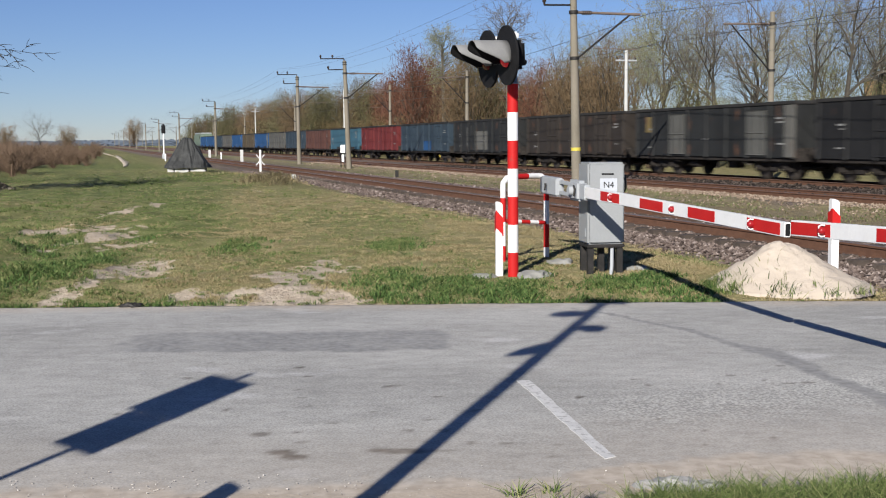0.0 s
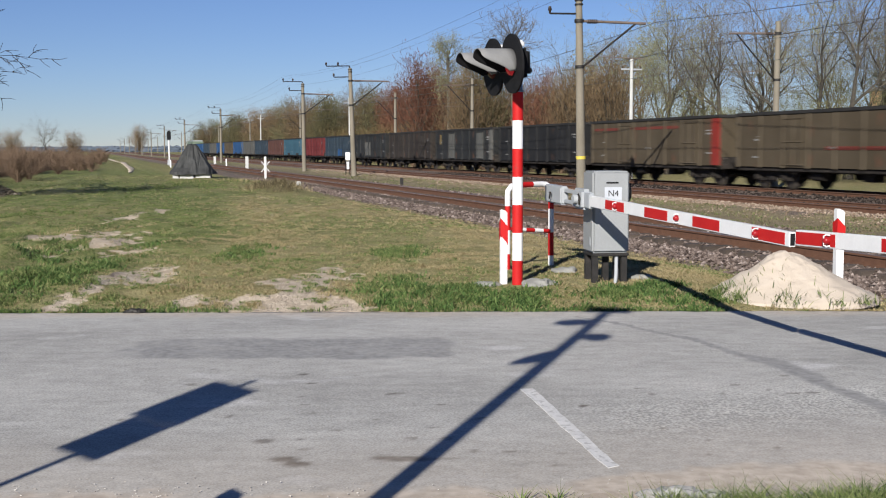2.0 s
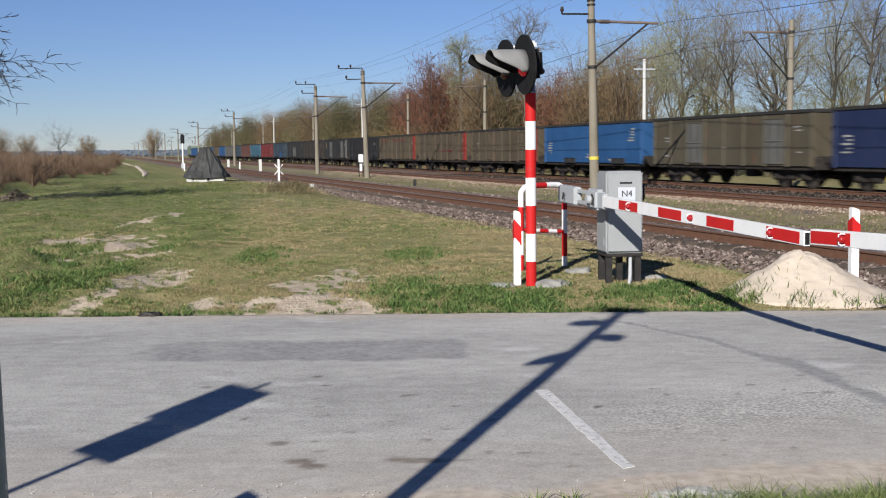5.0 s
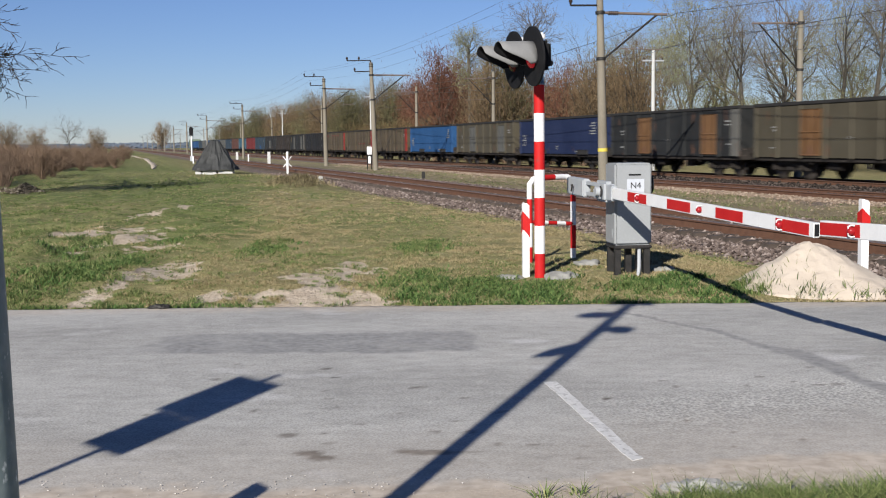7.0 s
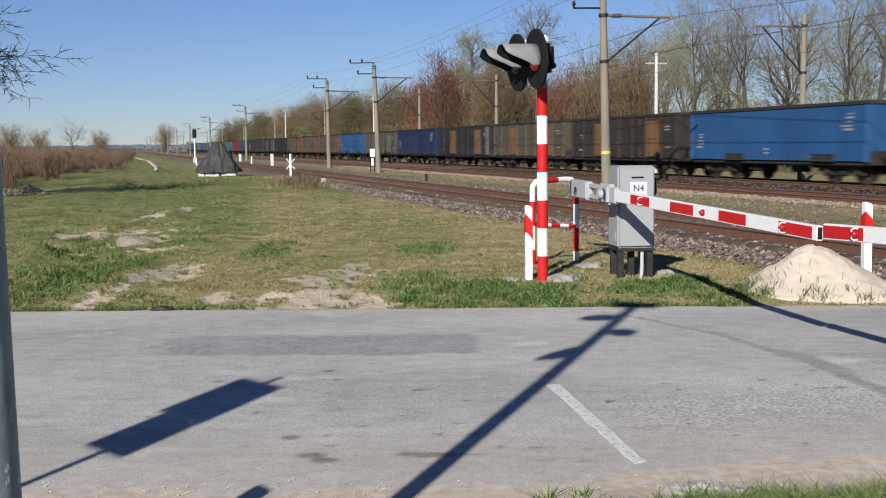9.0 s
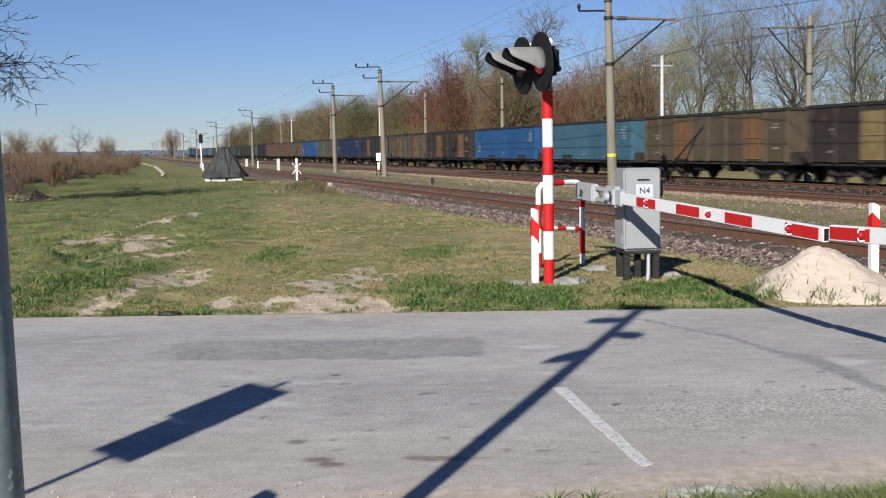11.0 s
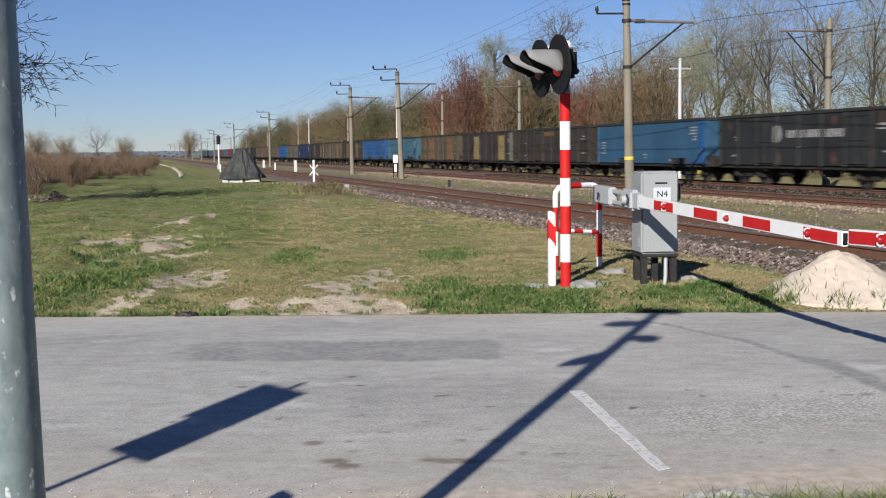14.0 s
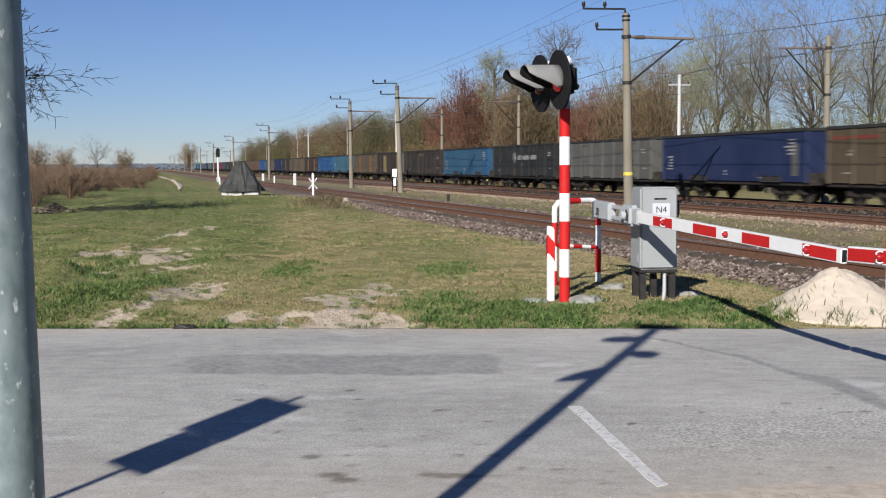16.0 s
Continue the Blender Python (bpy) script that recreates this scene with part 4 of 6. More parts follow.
def pipe_frame():
    x0, x1, y0, y1, h, r = 0.76, 1.345, 14.55, 15.0, 1.17, 0.10
    ob = thing("pipe_barrier", pose(0, 0, 0.02), "red and white striped bent pipe guard frame", "guard rail")
    path = [(x0, y0, 0.0), (x0, y0, h - r)]
    for k in range(1, 7):
        a = math.pi / 2 * k / 6
        path.append((x0 + r * (1 - math.cos(a)), y0 + (y1 - y0) * 0.08 * k / 6, h - r + r * math.sin(a)))
    for k in range(0, 7):
        a = math.pi / 2 * k / 6
        path.append((x1 - r + r * math.sin(a), y1 - (y1 - y0) * 0.08 * (1 - k / 6), h - r + r * math.cos(a)))
    path.append((x1, y1, 0.0))
    # cut the run into bands of even length
    pts = [Vector(p) for p in path]
    fine = []
    for a, b in zip(pts, pts[1:]):
        k = max(1, int((b - a).length / 0.02))
        fine += [a.lerp(b, i / k) for i in range(k)]
    fine.append(pts[-1])
    run, bands, cur = 0.0, [], [fine[0]]
    for a, b in zip(fine, fine[1:]):
        run += (b - a).length
        cur.append(b)
        if run > 0.3:
            bands.append(cur)
            cur, run = [b], 0.0
    if len(cur) > 1:
        bands.append(cur)
    for i, c in enumerate(bands):
        part("band", tubem(c[:-1:3] + [c[-1]], 0.036, 14), WHITE if i % 2 else RED, ob)
    for i in range(5):
        a, b = Vector((x0, y0, 0.62)), Vector((x1, y1, 0.56))
        part("band", tubem([a.lerp(b, i / 5), a.lerp(b, (i + 1) / 5)], 0.026, 12), WHITE if i % 2 else RED, ob)


pipe_frame()


# barrier drive cabinet
CAB = pose(1.83, 13.35, 0.12, 0, 0, 8)
cab = thing("barrier_cabinet", CAB, "grey steel barrier drive cabinet on four legs", "barrier cabinet")
bm = bmesh.new()
box(bm, -0.215, 0.215, -0.21, 0.21, 0.34, 1.27, 0.02)
part("housing", bm, BOXGREY, cab)
part("door", boxm(-0.20, 0.20, -0.224, -0.212, 0.36, 1.255, bevel=0.006), BOXGREY, cab)
part("vent_slot", boxm(-0.06, 0.08, -0.228, -0.2245, 1.13, 1.148), BLACK, cab)
part("base_frame", boxm(-0.22, 0.22, -0.215, 0.215, 0.30, 0.337, bevel=0.01), DARKST, cab)
for lx in (-0.17, 0.17):
    for ly in (-0.15, 0.15):
        part("leg", boxm(lx - 0.035, lx + 0.035, ly - 0.035, ly + 0.035, -0.12, 0.298, bevel=0.006), DARKST, cab)
part("leg", boxm(-0.04, 0.03, -0.04, 0.03, -0.12, 0.298, bevel=0.006), DARKST, cab)
part("conduit", tubem([(0.08, -0.17, 0.30), (0.07, -0.2, 0.1), (0.05, -0.21, -0.1)], 0.022, 10), GREYM, cab)
plate = part("name_plate", boxm(-0.08, 0.12, -0.230, -0.2245, 0.915, 1.09, bevel=0.002), PLATE, cab, "white plate lettered N4")
txt = bpy.data.curves.new("lettering", "FONT")
txt.body, txt.size, txt.align_x, txt.extrude = "N4", 0.10, "CENTER", 0.0012
to = new("lettering", txt)
dep = bpy.context.evaluated_depsgraph_get()
tm = bpy.data.meshes.new_from_object(to.evaluated_get(dep))
bpy.data.objects.remove(to)
part("lettering", tm, DARKST, plate, "letters N4", m=pose(0.02, -0.2325, 0.985, 90, 0, 0))
part("cable_drum", tubem([(0.22, 0.02, 1.02), (0.28, 0.02, 1.02)], [0.11, 0.10], 20), DARKST, cab)
part("padlock", boxm(-0.222, -0.217, -0.14, -0.10, 0.42, 0.52), GREYM, cab)

# barrier arm: two boards with a joint, drooping a little at the joint
B0, B1, B2 = Vector((1.585, 12.72, 1.07)), Vector((2.50, 8.37, 0.985)), Vector((3.02, 6.0, 1.075))
arm = thing("crossing_barrier", Matrix.Translation(B0), "lowered red and white barrier arm with red lamps", "barrier arm")


def along(a, b):
    d = (b - a).normalized()
    side = d.cross(Vector((0, 0, 1))).normalized()
    m = Matrix((side, d, side.cross(d))).transposed().to_4x4()
    return Matrix.Translation(a - B0) @ m, (b - a).length


def beam(a, b, h0, h1, bands, lamps):
    m, L = along(a, b)
    bm = bmesh.new()
    box(bm, -0.025, 0.025, 0, L, -h0 / 2, h0 / 2, 0.004)
    for v in bm.verts:
        v.co.z *= 1 + (h1 / h0 - 1) * v.co.y / L
    bd = part("board", bm, WHITE, arm, m=m)
    for u0, u1 in bands:
        bm = bmesh.new()
        box(bm, -0.0275, 0.0275, u0 * L, u1 * L, -h0 / 2 + 0.012, h0 / 2 - 0.012)
        for v in bm.verts:
            v.co.z *= 1 + (h1 / h0 - 1) * v.co.y / L
        part("reflective_band", bm, RED, bd, "red reflective band")
    # black plate on the solid board paints the shade inside a hollow end
    part("end_opening", boxm(-0.018, 0.018, L - 0.002, L + 0.003, -h1 / 2 + 0.01, h1 / 2 - 0.01), BLACK, bd, "black plate for the shaded hollow end")
    for u in lamps:
        lp = thing("lamp", pose(0, u * L, 0))
        lp.parent = bd
        for k in (-1, 1):
            part("lens", tubem([(k * 0.028, 0, 0), (k * 0.05, 0, 0), (k * 0.064, 0, 0), (k * 0.07, 0, 0)], [0.027, 0.028, 0.020, 0.008], 16), LAMPRED, lp)
            for v in (-1, 1):
                part("bracket", tubem([(k * 0.027, 0.02, v * 0.036), (k * 0.05, 0.012, v * 0.04), (k * 0.062, -0.004, v * 0.03), (k * 0.066, 0.006, v * 0.016)], 0.0055, 6), WHITE, lp, "white wire clip")
    return bd


beam(B0, B1, 0.122, 0.108, [(0.116, 0.24), (0.366, 0.492), (0.618, 0.738), (0.868, 0.985)], [0.19, 0.546, 0.888])
B1b = B1 + (B2 - B1).normalized() * 0.085 + Vector((0, 0, 0.018))
beam(B1b, B2, 0.112, 0.10, [(0.004, 0.225), (0.455, 0.66), (0.86, 0.99)], [0.19, 0.8])
hm, hl = along(B0, B1)
part("arm_holder", boxm(-0.035, 0.035, -0.16, 0.02, -0.085, 0.085, bevel=0.01), GREYM, arm, m=hm)
part("hub_plate", boxm(-0.07, 0.05, -0.55, -0.17, -0.11, 0.12, bevel=0.03), GREYM, arm, m=hm)
part("hub_pin", tubem([(0.05, -0.36, 0), (0.10, -0.36, 0)], 0.05, 16), GREYM, arm, m=hm)
part("counter_arm", boxm(-0.03, 0.0, -1.55, -0.5, 0.04, 0.085, bevel=0.006), GREYM, arm, m=hm)
part("counter_arm", boxm(-0.03, 0.0, -1.55, -0.5, -0.085, -0.04, bevel=0.006), GREYM, arm, m=hm)
part("counterweight", boxm(-0.06, 0.04, -1.65, -1.0, -0.105, 0.11, bevel=0.015), GREYM, arm, "grey cast counterweight", m=hm)
part("hook", tubem([(0.06, -0.28, 0.06), (0.075, -0.2, 0.03), (0.075, -0.22, -0.05)], 0.011, 8), DARKST, arm, m=hm)
part("hook", tubem([(0.06, -1.38, 0.02), (0.075, -1.3, 0.03), (0.075, -1.34, -0.05)], 0.011, 8), DARKST, arm, m=hm)

# concrete footings
for x, y, r, sx in ((1.05, 13.0, 0.16, 1.2), (0.47, 13.15, 0.10, 1.7), (1.45, 14.2, 0.14, 1.2), (2.3, 13.5, 0.11, 1.2)):
    bm = bmesh.new()
    bmesh.ops.create_icosphere(bm, subdivisions=3, radius=r)
    for v in bm.verts:
        k = 1 + 0.6 * noise.noise(v.co * 6 + Vector((x, y, 0)))
        v.co = Vector((v.co.x * sx * k, v.co.y * k, max(-0.1, min(v.co.z, 0.8 * r)) * 0.5 + 0.03 * noise.noise(v.co * 14)))
    fo = part("concrete_footing", bm, SLABC, None, m=Matrix.Translation((x, y, ground_at(x, y) + 0.0)))
    tagged(fo, "rough grey concrete footing in the grass", "footing", "footings")

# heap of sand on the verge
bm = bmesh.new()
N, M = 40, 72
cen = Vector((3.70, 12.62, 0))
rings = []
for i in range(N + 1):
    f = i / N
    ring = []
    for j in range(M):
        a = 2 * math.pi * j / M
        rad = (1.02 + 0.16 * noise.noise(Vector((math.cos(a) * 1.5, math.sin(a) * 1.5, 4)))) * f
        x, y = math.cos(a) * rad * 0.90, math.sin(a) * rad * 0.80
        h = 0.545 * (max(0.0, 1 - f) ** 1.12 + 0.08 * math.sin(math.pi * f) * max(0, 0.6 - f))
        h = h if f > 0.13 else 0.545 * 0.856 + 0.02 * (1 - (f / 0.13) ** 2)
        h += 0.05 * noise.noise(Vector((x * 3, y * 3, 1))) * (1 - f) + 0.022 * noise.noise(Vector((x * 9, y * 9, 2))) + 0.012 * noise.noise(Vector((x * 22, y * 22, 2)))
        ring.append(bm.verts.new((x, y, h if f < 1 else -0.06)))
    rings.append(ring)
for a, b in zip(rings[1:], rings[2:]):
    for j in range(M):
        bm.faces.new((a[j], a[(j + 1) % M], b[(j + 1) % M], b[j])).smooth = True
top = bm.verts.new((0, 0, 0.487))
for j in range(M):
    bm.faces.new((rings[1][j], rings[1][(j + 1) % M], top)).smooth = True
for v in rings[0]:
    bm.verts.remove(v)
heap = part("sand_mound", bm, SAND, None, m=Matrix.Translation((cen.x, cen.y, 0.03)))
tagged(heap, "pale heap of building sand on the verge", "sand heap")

# galvanised post close to the camera, and the road sign whose shadow falls on the asphalt
near = thing("steel_post", pose(-0.548, 1.30, -0.02, 0, 0, 0), "galvanised steel post beside the camera", "post")
part("shaft", tubem([(0, 0, 0), (-0.034, 0, 1.93)], 0.043, 32), GALV, near)
part("cap", tubem([(-0.034, 0, 1.93), (-0.034, 0, 1.945)], [0.044, 0.03], 32), GALV, near)
sign = thing("road_sign", pose(-3.37, 1.98, -0.02, 0, 0, -44), "grey steel road sign on a thin post", "road sign")
part("shaft", tubem([(0, 0, 0), (0, 0, 3.05)], 0.025, 16), GALV, sign)
part("plate", boxm(-0.225, 0.18, 0.03, 0.034, 2.05, 2.42, bevel=0.001), GALV, sign, "bare back of a rectangular plate")
part("plate", boxm(-0.30, 0.19, 0.036, 0.04, 2.42, 2.93, bevel=0.001), GALV, sign, "bare back of an upper plate")


# ---- things along the tracks ----
# stack under a dark tarpaulin on whitewashed blocks
hut = thing("covered_stack", pose(-14.9, 68.0, 0.0, 0, 0, 8), "stack under a dark tarpaulin on whitewashed blocks", "covered stack")
bm = bmesh.new()
levels = ((1.30, 1.0, 0.20), (1.22, 0.92, 0.36), (1.04, 0.8, 0.62), (0.80, 0.66, 1.0), (0.66, 0.55, 1.28), (0.46, 0.42, 1.60), (0.34, 0.3, 1.80), (0.24, 0.22, 1.92), (0.05, 0.05, 1.96))
prev = None
for lx, ly, lz in levels:
    ring = []
    for j in range(64):
        a = 2 * math.pi * j / 64
        c, s_ = math.cos(a), math.sin(a)
        q = max(abs(c), abs(s_)) ** 0.7
        wob = 1 + 0.16 * noise.noise(Vector((c * 2.5, s_ * 2.5, lz * 2))) + 0.09 * noise.noise(Vector((c * 7, s_ * 7, lz * 1.3)))
        ring.append(bm.verts.new((c / q * lx * wob, s_ / q * ly * wob, lz + 0.05 * noise.noise(Vector((c * 3, s_ * 3, 8 + lz))))))
    if prev:
        for j in range(64):
            bm.faces.new((prev[j], prev[(j + 1) % 64], ring[(j + 1) % 64], ring[j]))
    prev = ring
bm.faces.new(prev)
part("tarpaulin", bm, TARP, hut)
for x0, x1 in ((-1.1, -0.75), (-0.7, 0.1), (0.2, 1.05)):
    part("block", boxm(x0, x1, -0.8, 0.7, -0.1, 0.26, bevel=0.04), LIME, hut)


def small_post(name, x, y, h, w, d, mats, label, cat, z=None):
    z = ground_at(x, y) - 0.03 if z is None else z
    ob = thing(name, pose(x, y, z, 0, 0, 10), label, cat)
    part("shaft", boxm(-w / 2, w / 2, -d / 2, d / 2, 0, h, bevel=0.015), mats, ob)
    return ob


# white crossed boards on a post beside the near track
cr = small_post("crossing_board", -11.27, 72.0, 1.45, 0.13, 0.1, WHITE, "white post with crossed white warning boards", "crossing sign")
for k in (-1, 1):
    bm = boxm(-0.024, 0.024, 0.06, 0.085, -0.42, 0.42)
    part("board", bm, WHITE, cr, m=pose(0, 0, 0.82, 0, k * 38, 0))
small_post("trackside_marker", -18.1, 105.0, 1.1, 0.28, 0.12, LIME, "white trackside marker board beside the track", "marker board", -0.1)
small_post("trackside_marker", -28.0, 140.0, 0.9, 0.3, 0.12, LIME, "white trackside marker board far down the line", "marker board", -0.1)
small_post("distance_stone", -5.95, 46.4, 0.24, 0.18, 0.16, LIME, "white painted stone at the edge of the ballast", "marker stone", 0.12)
small_post("stake", -2.35, 60.0, 0.36, 0.16, 0.14, DARKST, "short dark stake between the tracks", "stake", -0.2)
small_post("marker_post", -26.2, 110.0, 0.75, 0.13, 0.1, WHITE, "small white marker post beside the track", "marker post", -0.1)
small_post("marker_post", -23.2, 122.0, 0.75, 0.14, 0.1, WHITE, "small white marker post between the tracks", "marker post", -0.1)
bd = thing("line_sign", pose(-7.05, 82.5, -0.2, 0, 0, 10), "white sign board on two dark legs", "line sign")
part("board", boxm(-0.17, 0.17, -0.03, 0.0, 1.05, 1.62, bevel=0.01), WHITE, bd)
part("board", boxm(-0.09, 0.09, -0.03, 0.0, 0.42, 0.95, bevel=0.01), WHITE, bd)
for x in (-0.14, 0.14):
    part("leg", tubem([(x, 0.02, 0), (x, 0.02, 1.6)], 0.035, 8), BLACK, bd)
# colour light signal down the line
sg = thing("railway_signal", pose(-31.1, 130.0, -0.1, 0, 0, 10), "white railway signal post with a black lamp head", "railway signal")
part("mast", tubem([(0, 0, 0), (0, 0, 3.0)], 0.085, 10), WHITE, sg)
part("lamp_head", boxm(-0.22, 0.22, -0.15, 0.15, 2.75, 3.85, bevel=0.1), BLACK, sg)
part("relay_box", boxm(-0.2, 0.2, -0.2, 0.2, 0.0, 0.6, bevel=0.04), GREYM, sg)
# pale utility pole behind the train
for s_, p_, hh in ((69.2, 34.0, 8.0), (150.0, 33.0, 9.0), (232.0, 33.0, 9.0)):
    up = thing("utility_pole", on_track(s_, p_, ground_z(s_, p_) - 0.1), "pale utility pole with a short crossarm", "utility pole", "utility poles")
    part("shaft", tubem([(0, 0, 0), (0, 0, hh)], [0.14, 0.10], 10), LIME, up)
    part("crossarm", boxm(-0.75, 0.75, -0.05, 0.05, hh - 0.75, hh - 0.65, bevel=0.01), GREYM, up)
    for u in (-0.65, 0.65):
        part("insulator", tubem([(u, 0, hh - 0.65), (u, 0, hh - 0.5)], 0.05, 8), INSUL, up)
# brick building behind the trees
hb = thing("brick_building", pose(38.0, 95.0, -0.6, 0, 0, 17), "yellow-brown brick building behind the trees", "building")
part("wall", boxm(-1.3, 5.0, 0, 4, 0, 6.9, bevel=0.02), BRICKR, hb)
part("cornice", boxm(-1.4, 5.1, -0.1, 4.1, 6.9, 7.15, bevel=0.02), CONCRETE, hb)
for z in (2.0, 4.9):
    part("window", boxm(-0.1, 0.7, -0.02, 0.02, z, z + 1.1), BLACK, hb)


# overhead wires: each span sags between its poles
def wire(name, spans, r, label):
    bm = bmesh.new()
    pts = []
    for a, b, sag in spans:
        for i in range(10):
            f = i / 10
            q = a.lerp(b, f)
            q.z -= sag * 4 * f * (1 - f)
            pts.append(q)
    pts.append(spans[-1][1])
    tube(bm, pts, r, 4, False)
    return tagged(part(name, bm, WIRE, None), label, "overhead wire", "overhead wires")


SP = [-22, 39.8, 97.8, 162, 224, 285, 345, 405, 465, 530, 600, 680]
for p_, off in ((TRACKS[1][0], 0), (TRACKS[2][0], 8)):
    wire("contact_wire", [(at(a + off, p_, 5.15), at(b + off, p_, 5.15), 0.05) for a, b in zip(SP, SP[1:])], 0.013, "thin contact wire over the track")
    wire("messenger_wire", [(at(a + off, p_, 6.35), at(b + off, p_, 6.35), 0.9) for a, b in zip(SP, SP[1:])], 0.013, "sagging messenger wire over the track")
for u, z in ((-1.65, 7.75), (-0.82, 7.75), (-1.15, 7.0)):
    wire("feeder_wire", [(at(a, NEAR_P + u, z), at(b, NEAR_P + u, z), 0.7) for a, b in zip(SP, SP[1:])], 0.005, "thin feeder wire along the pole tops")

# clods at the road's edges
for x, y, r, mm, lab in ((-3.17, 11.62, 0.055, DARKST, "dark clod at the edge of the asphalt"), (1.06, 5.36, 0.075, PATCHASPH, "broken lump of asphalt in the sand"), (1.2, 5.3, 0.06, PATCHASPH, "broken lump of asphalt in the sand")):
    bm = bmesh.new()
    bmesh.ops.create_icosphere(bm, subdivisions=3, radius=r)
    for v in bm.verts:
        v.co *= 1 + 0.6 * noise.noise(v.co * 18 + Vector((x, y, 0)))
        v.co.x *= 1.9
        v.co.z = v.co.z * 0.4 + 0.02 * noise.noise(v.co * 40)
    tagged(part("clod", bm, mm, None, m=Matrix.Translation((x, y, 0.02))), lab, "clod", "clods")

trail = ragged("sandy_track", [(-22.98, 84.0), (-22.94, 84.0), (-27.1, 100.0), (-41.7, 150.0), (-62.8, 215.0), (-63.5, 215.0), (-42.1, 150.0), (-27.4, 100.0)], -0.05, 0.03, SAND, wob=0.3, step=0.8, seed=15)
tagged(trail, "pale sandy wheel track across the field", "track", kind="structure")


# ---- trees ----
def prism(V, F, a, b, r0, r1, k=3):
    """A tapered three-sided or four-sided stick from a to b."""
    d = (b - a)
    if d.length < 1e-5:
        return
    d.normalize()
    s = d.orthogonal().normalized()
    u = d.cross(s)
    i = len(V)
    for p, r in ((a, r0), (b, r1)):
        for j in range(k):
            t = 2 * math.pi * j / k
            V.append(p + (s * math.cos(t) + u * math.sin(t)) * r)
    for j in range(k):
        F.append((i + j, i + (j + 1) % k, i + k + (j + 1) % k, i + k + j))


def grow(rng, height, spread_, levels=5, trunk=0.22, split=0.35, up=0.35, buds=0, size=0.055, thin=0.007, sliver=False, starts=None):
    """Recursive bare tree: returns vertices and faces of limbs, twigs and buds."""
    big, twig, bud = ([], []), ([], []), ([], [])

    def limb(p, d, length, r, level):
        n = 4 if level < 2 else 3 if level < 3 else 2
        q = p
        r1 = r
        for i in range(n):
            w = Vector((rng.gauss(0, 1), rng.gauss(0, 1), rng.gauss(0, 0.6))) * ((0.07 + 0.05 * level) if level < 8 else 0.01)
            d = (d + w + Vector((0, 0, up * 0.12 * (level > 0)))).normalized()
            e = q + d * (length / n)
            r2 = r1 * (0.76 if level < 1 else 0.8 if level < 2 else 0.72)
            dest = big if level < 3 else twig
            prism(*dest, q, e, r1, r2, 6 if level == 0 else 4 if level < 3 else 3)
            q, r1 = e, r2
            if level < levels and (level > 0 or i >= n * split):
                for _ in range(rng.choice((1, 2, 2)) if level < levels - 1 else 2):
                    t = rng.uniform(0, 2 * math.pi)
                    side = d.orthogonal().normalized()
                    side = (side * math.cos(t) + d.cross(side) * math.sin(t)).normalized()
                    nd = (d * rng.uniform(0.55, 1.0) + side * rng.uniform(0.5, 1.0) * spread_ + Vector((0, 0, up * rng.random()))).normalized()
                    lead = i == n - 1 and _ == 0
                    if lead:
                        nd = (d + side * 0.22 + Vector((0, 0, up * 0.3))).normalized()
                    limb(q, nd, length * (0.7 if lead else rng.uniform(0.5, 0.7)), max(thin, r1 * (0.92 if lead else rng.uniform(0.6, 0.82) if level < 2 else rng.uniform(0.5, 0.7))), level + 1)
        if level >= levels - 1 and buds:
            for _ in range(buds):
                c = q + Vector((rng.gauss(0, 1), rng.gauss(0, 1), rng.gauss(0, 1))) * 0.25
                s = size * rng.uniform(0.65, 1.35)
                a = Vector((rng.gauss(0, 1), rng.gauss(0, 1), rng.gauss(0.5 if sliver else 0, 1))).normalized() * s
                b = Vector((rng.gauss(0, 1), rng.gauss(0, 1), rng.gauss(0, 1))).normalized() * (0.022 if sliver else s)
                i = len(bud[0])
                bud[0].extend((c + a, c + b, c - a))
                bud[1].append((i, i + 1, i + 2))

    if starts:
        for p_, d_, l_, r_, lv in starts:
            limb(Vector(p_), Vector(d_).normalized(), l_, r_, lv)
        return big, twig, bud
    limb(Vector((0, 0, -0.2)), Vector((rng.gauss(0, 0.04), rng.gauss(0, 0.04), 1)), height * 0.55, trunk, 0)
    return big, twig, bud


def tree_kind(seed, height, spread_, levels, trunk, split, buds, twigmat, label, up=0.35, budmat=None, size=0.055, thin=0.007, sliver=False, starts=None):
    rng = random.Random(seed)
    big, twig, bud = grow(rng, height, spread_, levels, trunk, split, up, buds, size, thin, sliver, starts)
    ob = thing("tree", pose(0, 0, -200), label, "tree", "trackside trees")
    part("trunk", mesh_of("trunk", *big, BARK, False), None, ob)
    if twig[0]:
        part("crown", mesh_of("crown", *twig, twigmat, False), None, ob)
    if bud[0]:
        part("foliage", mesh_of("foliage", *bud, budmat or BUD, False), None, ob, "haze of opening buds" if budmat is None else "")
    return ob


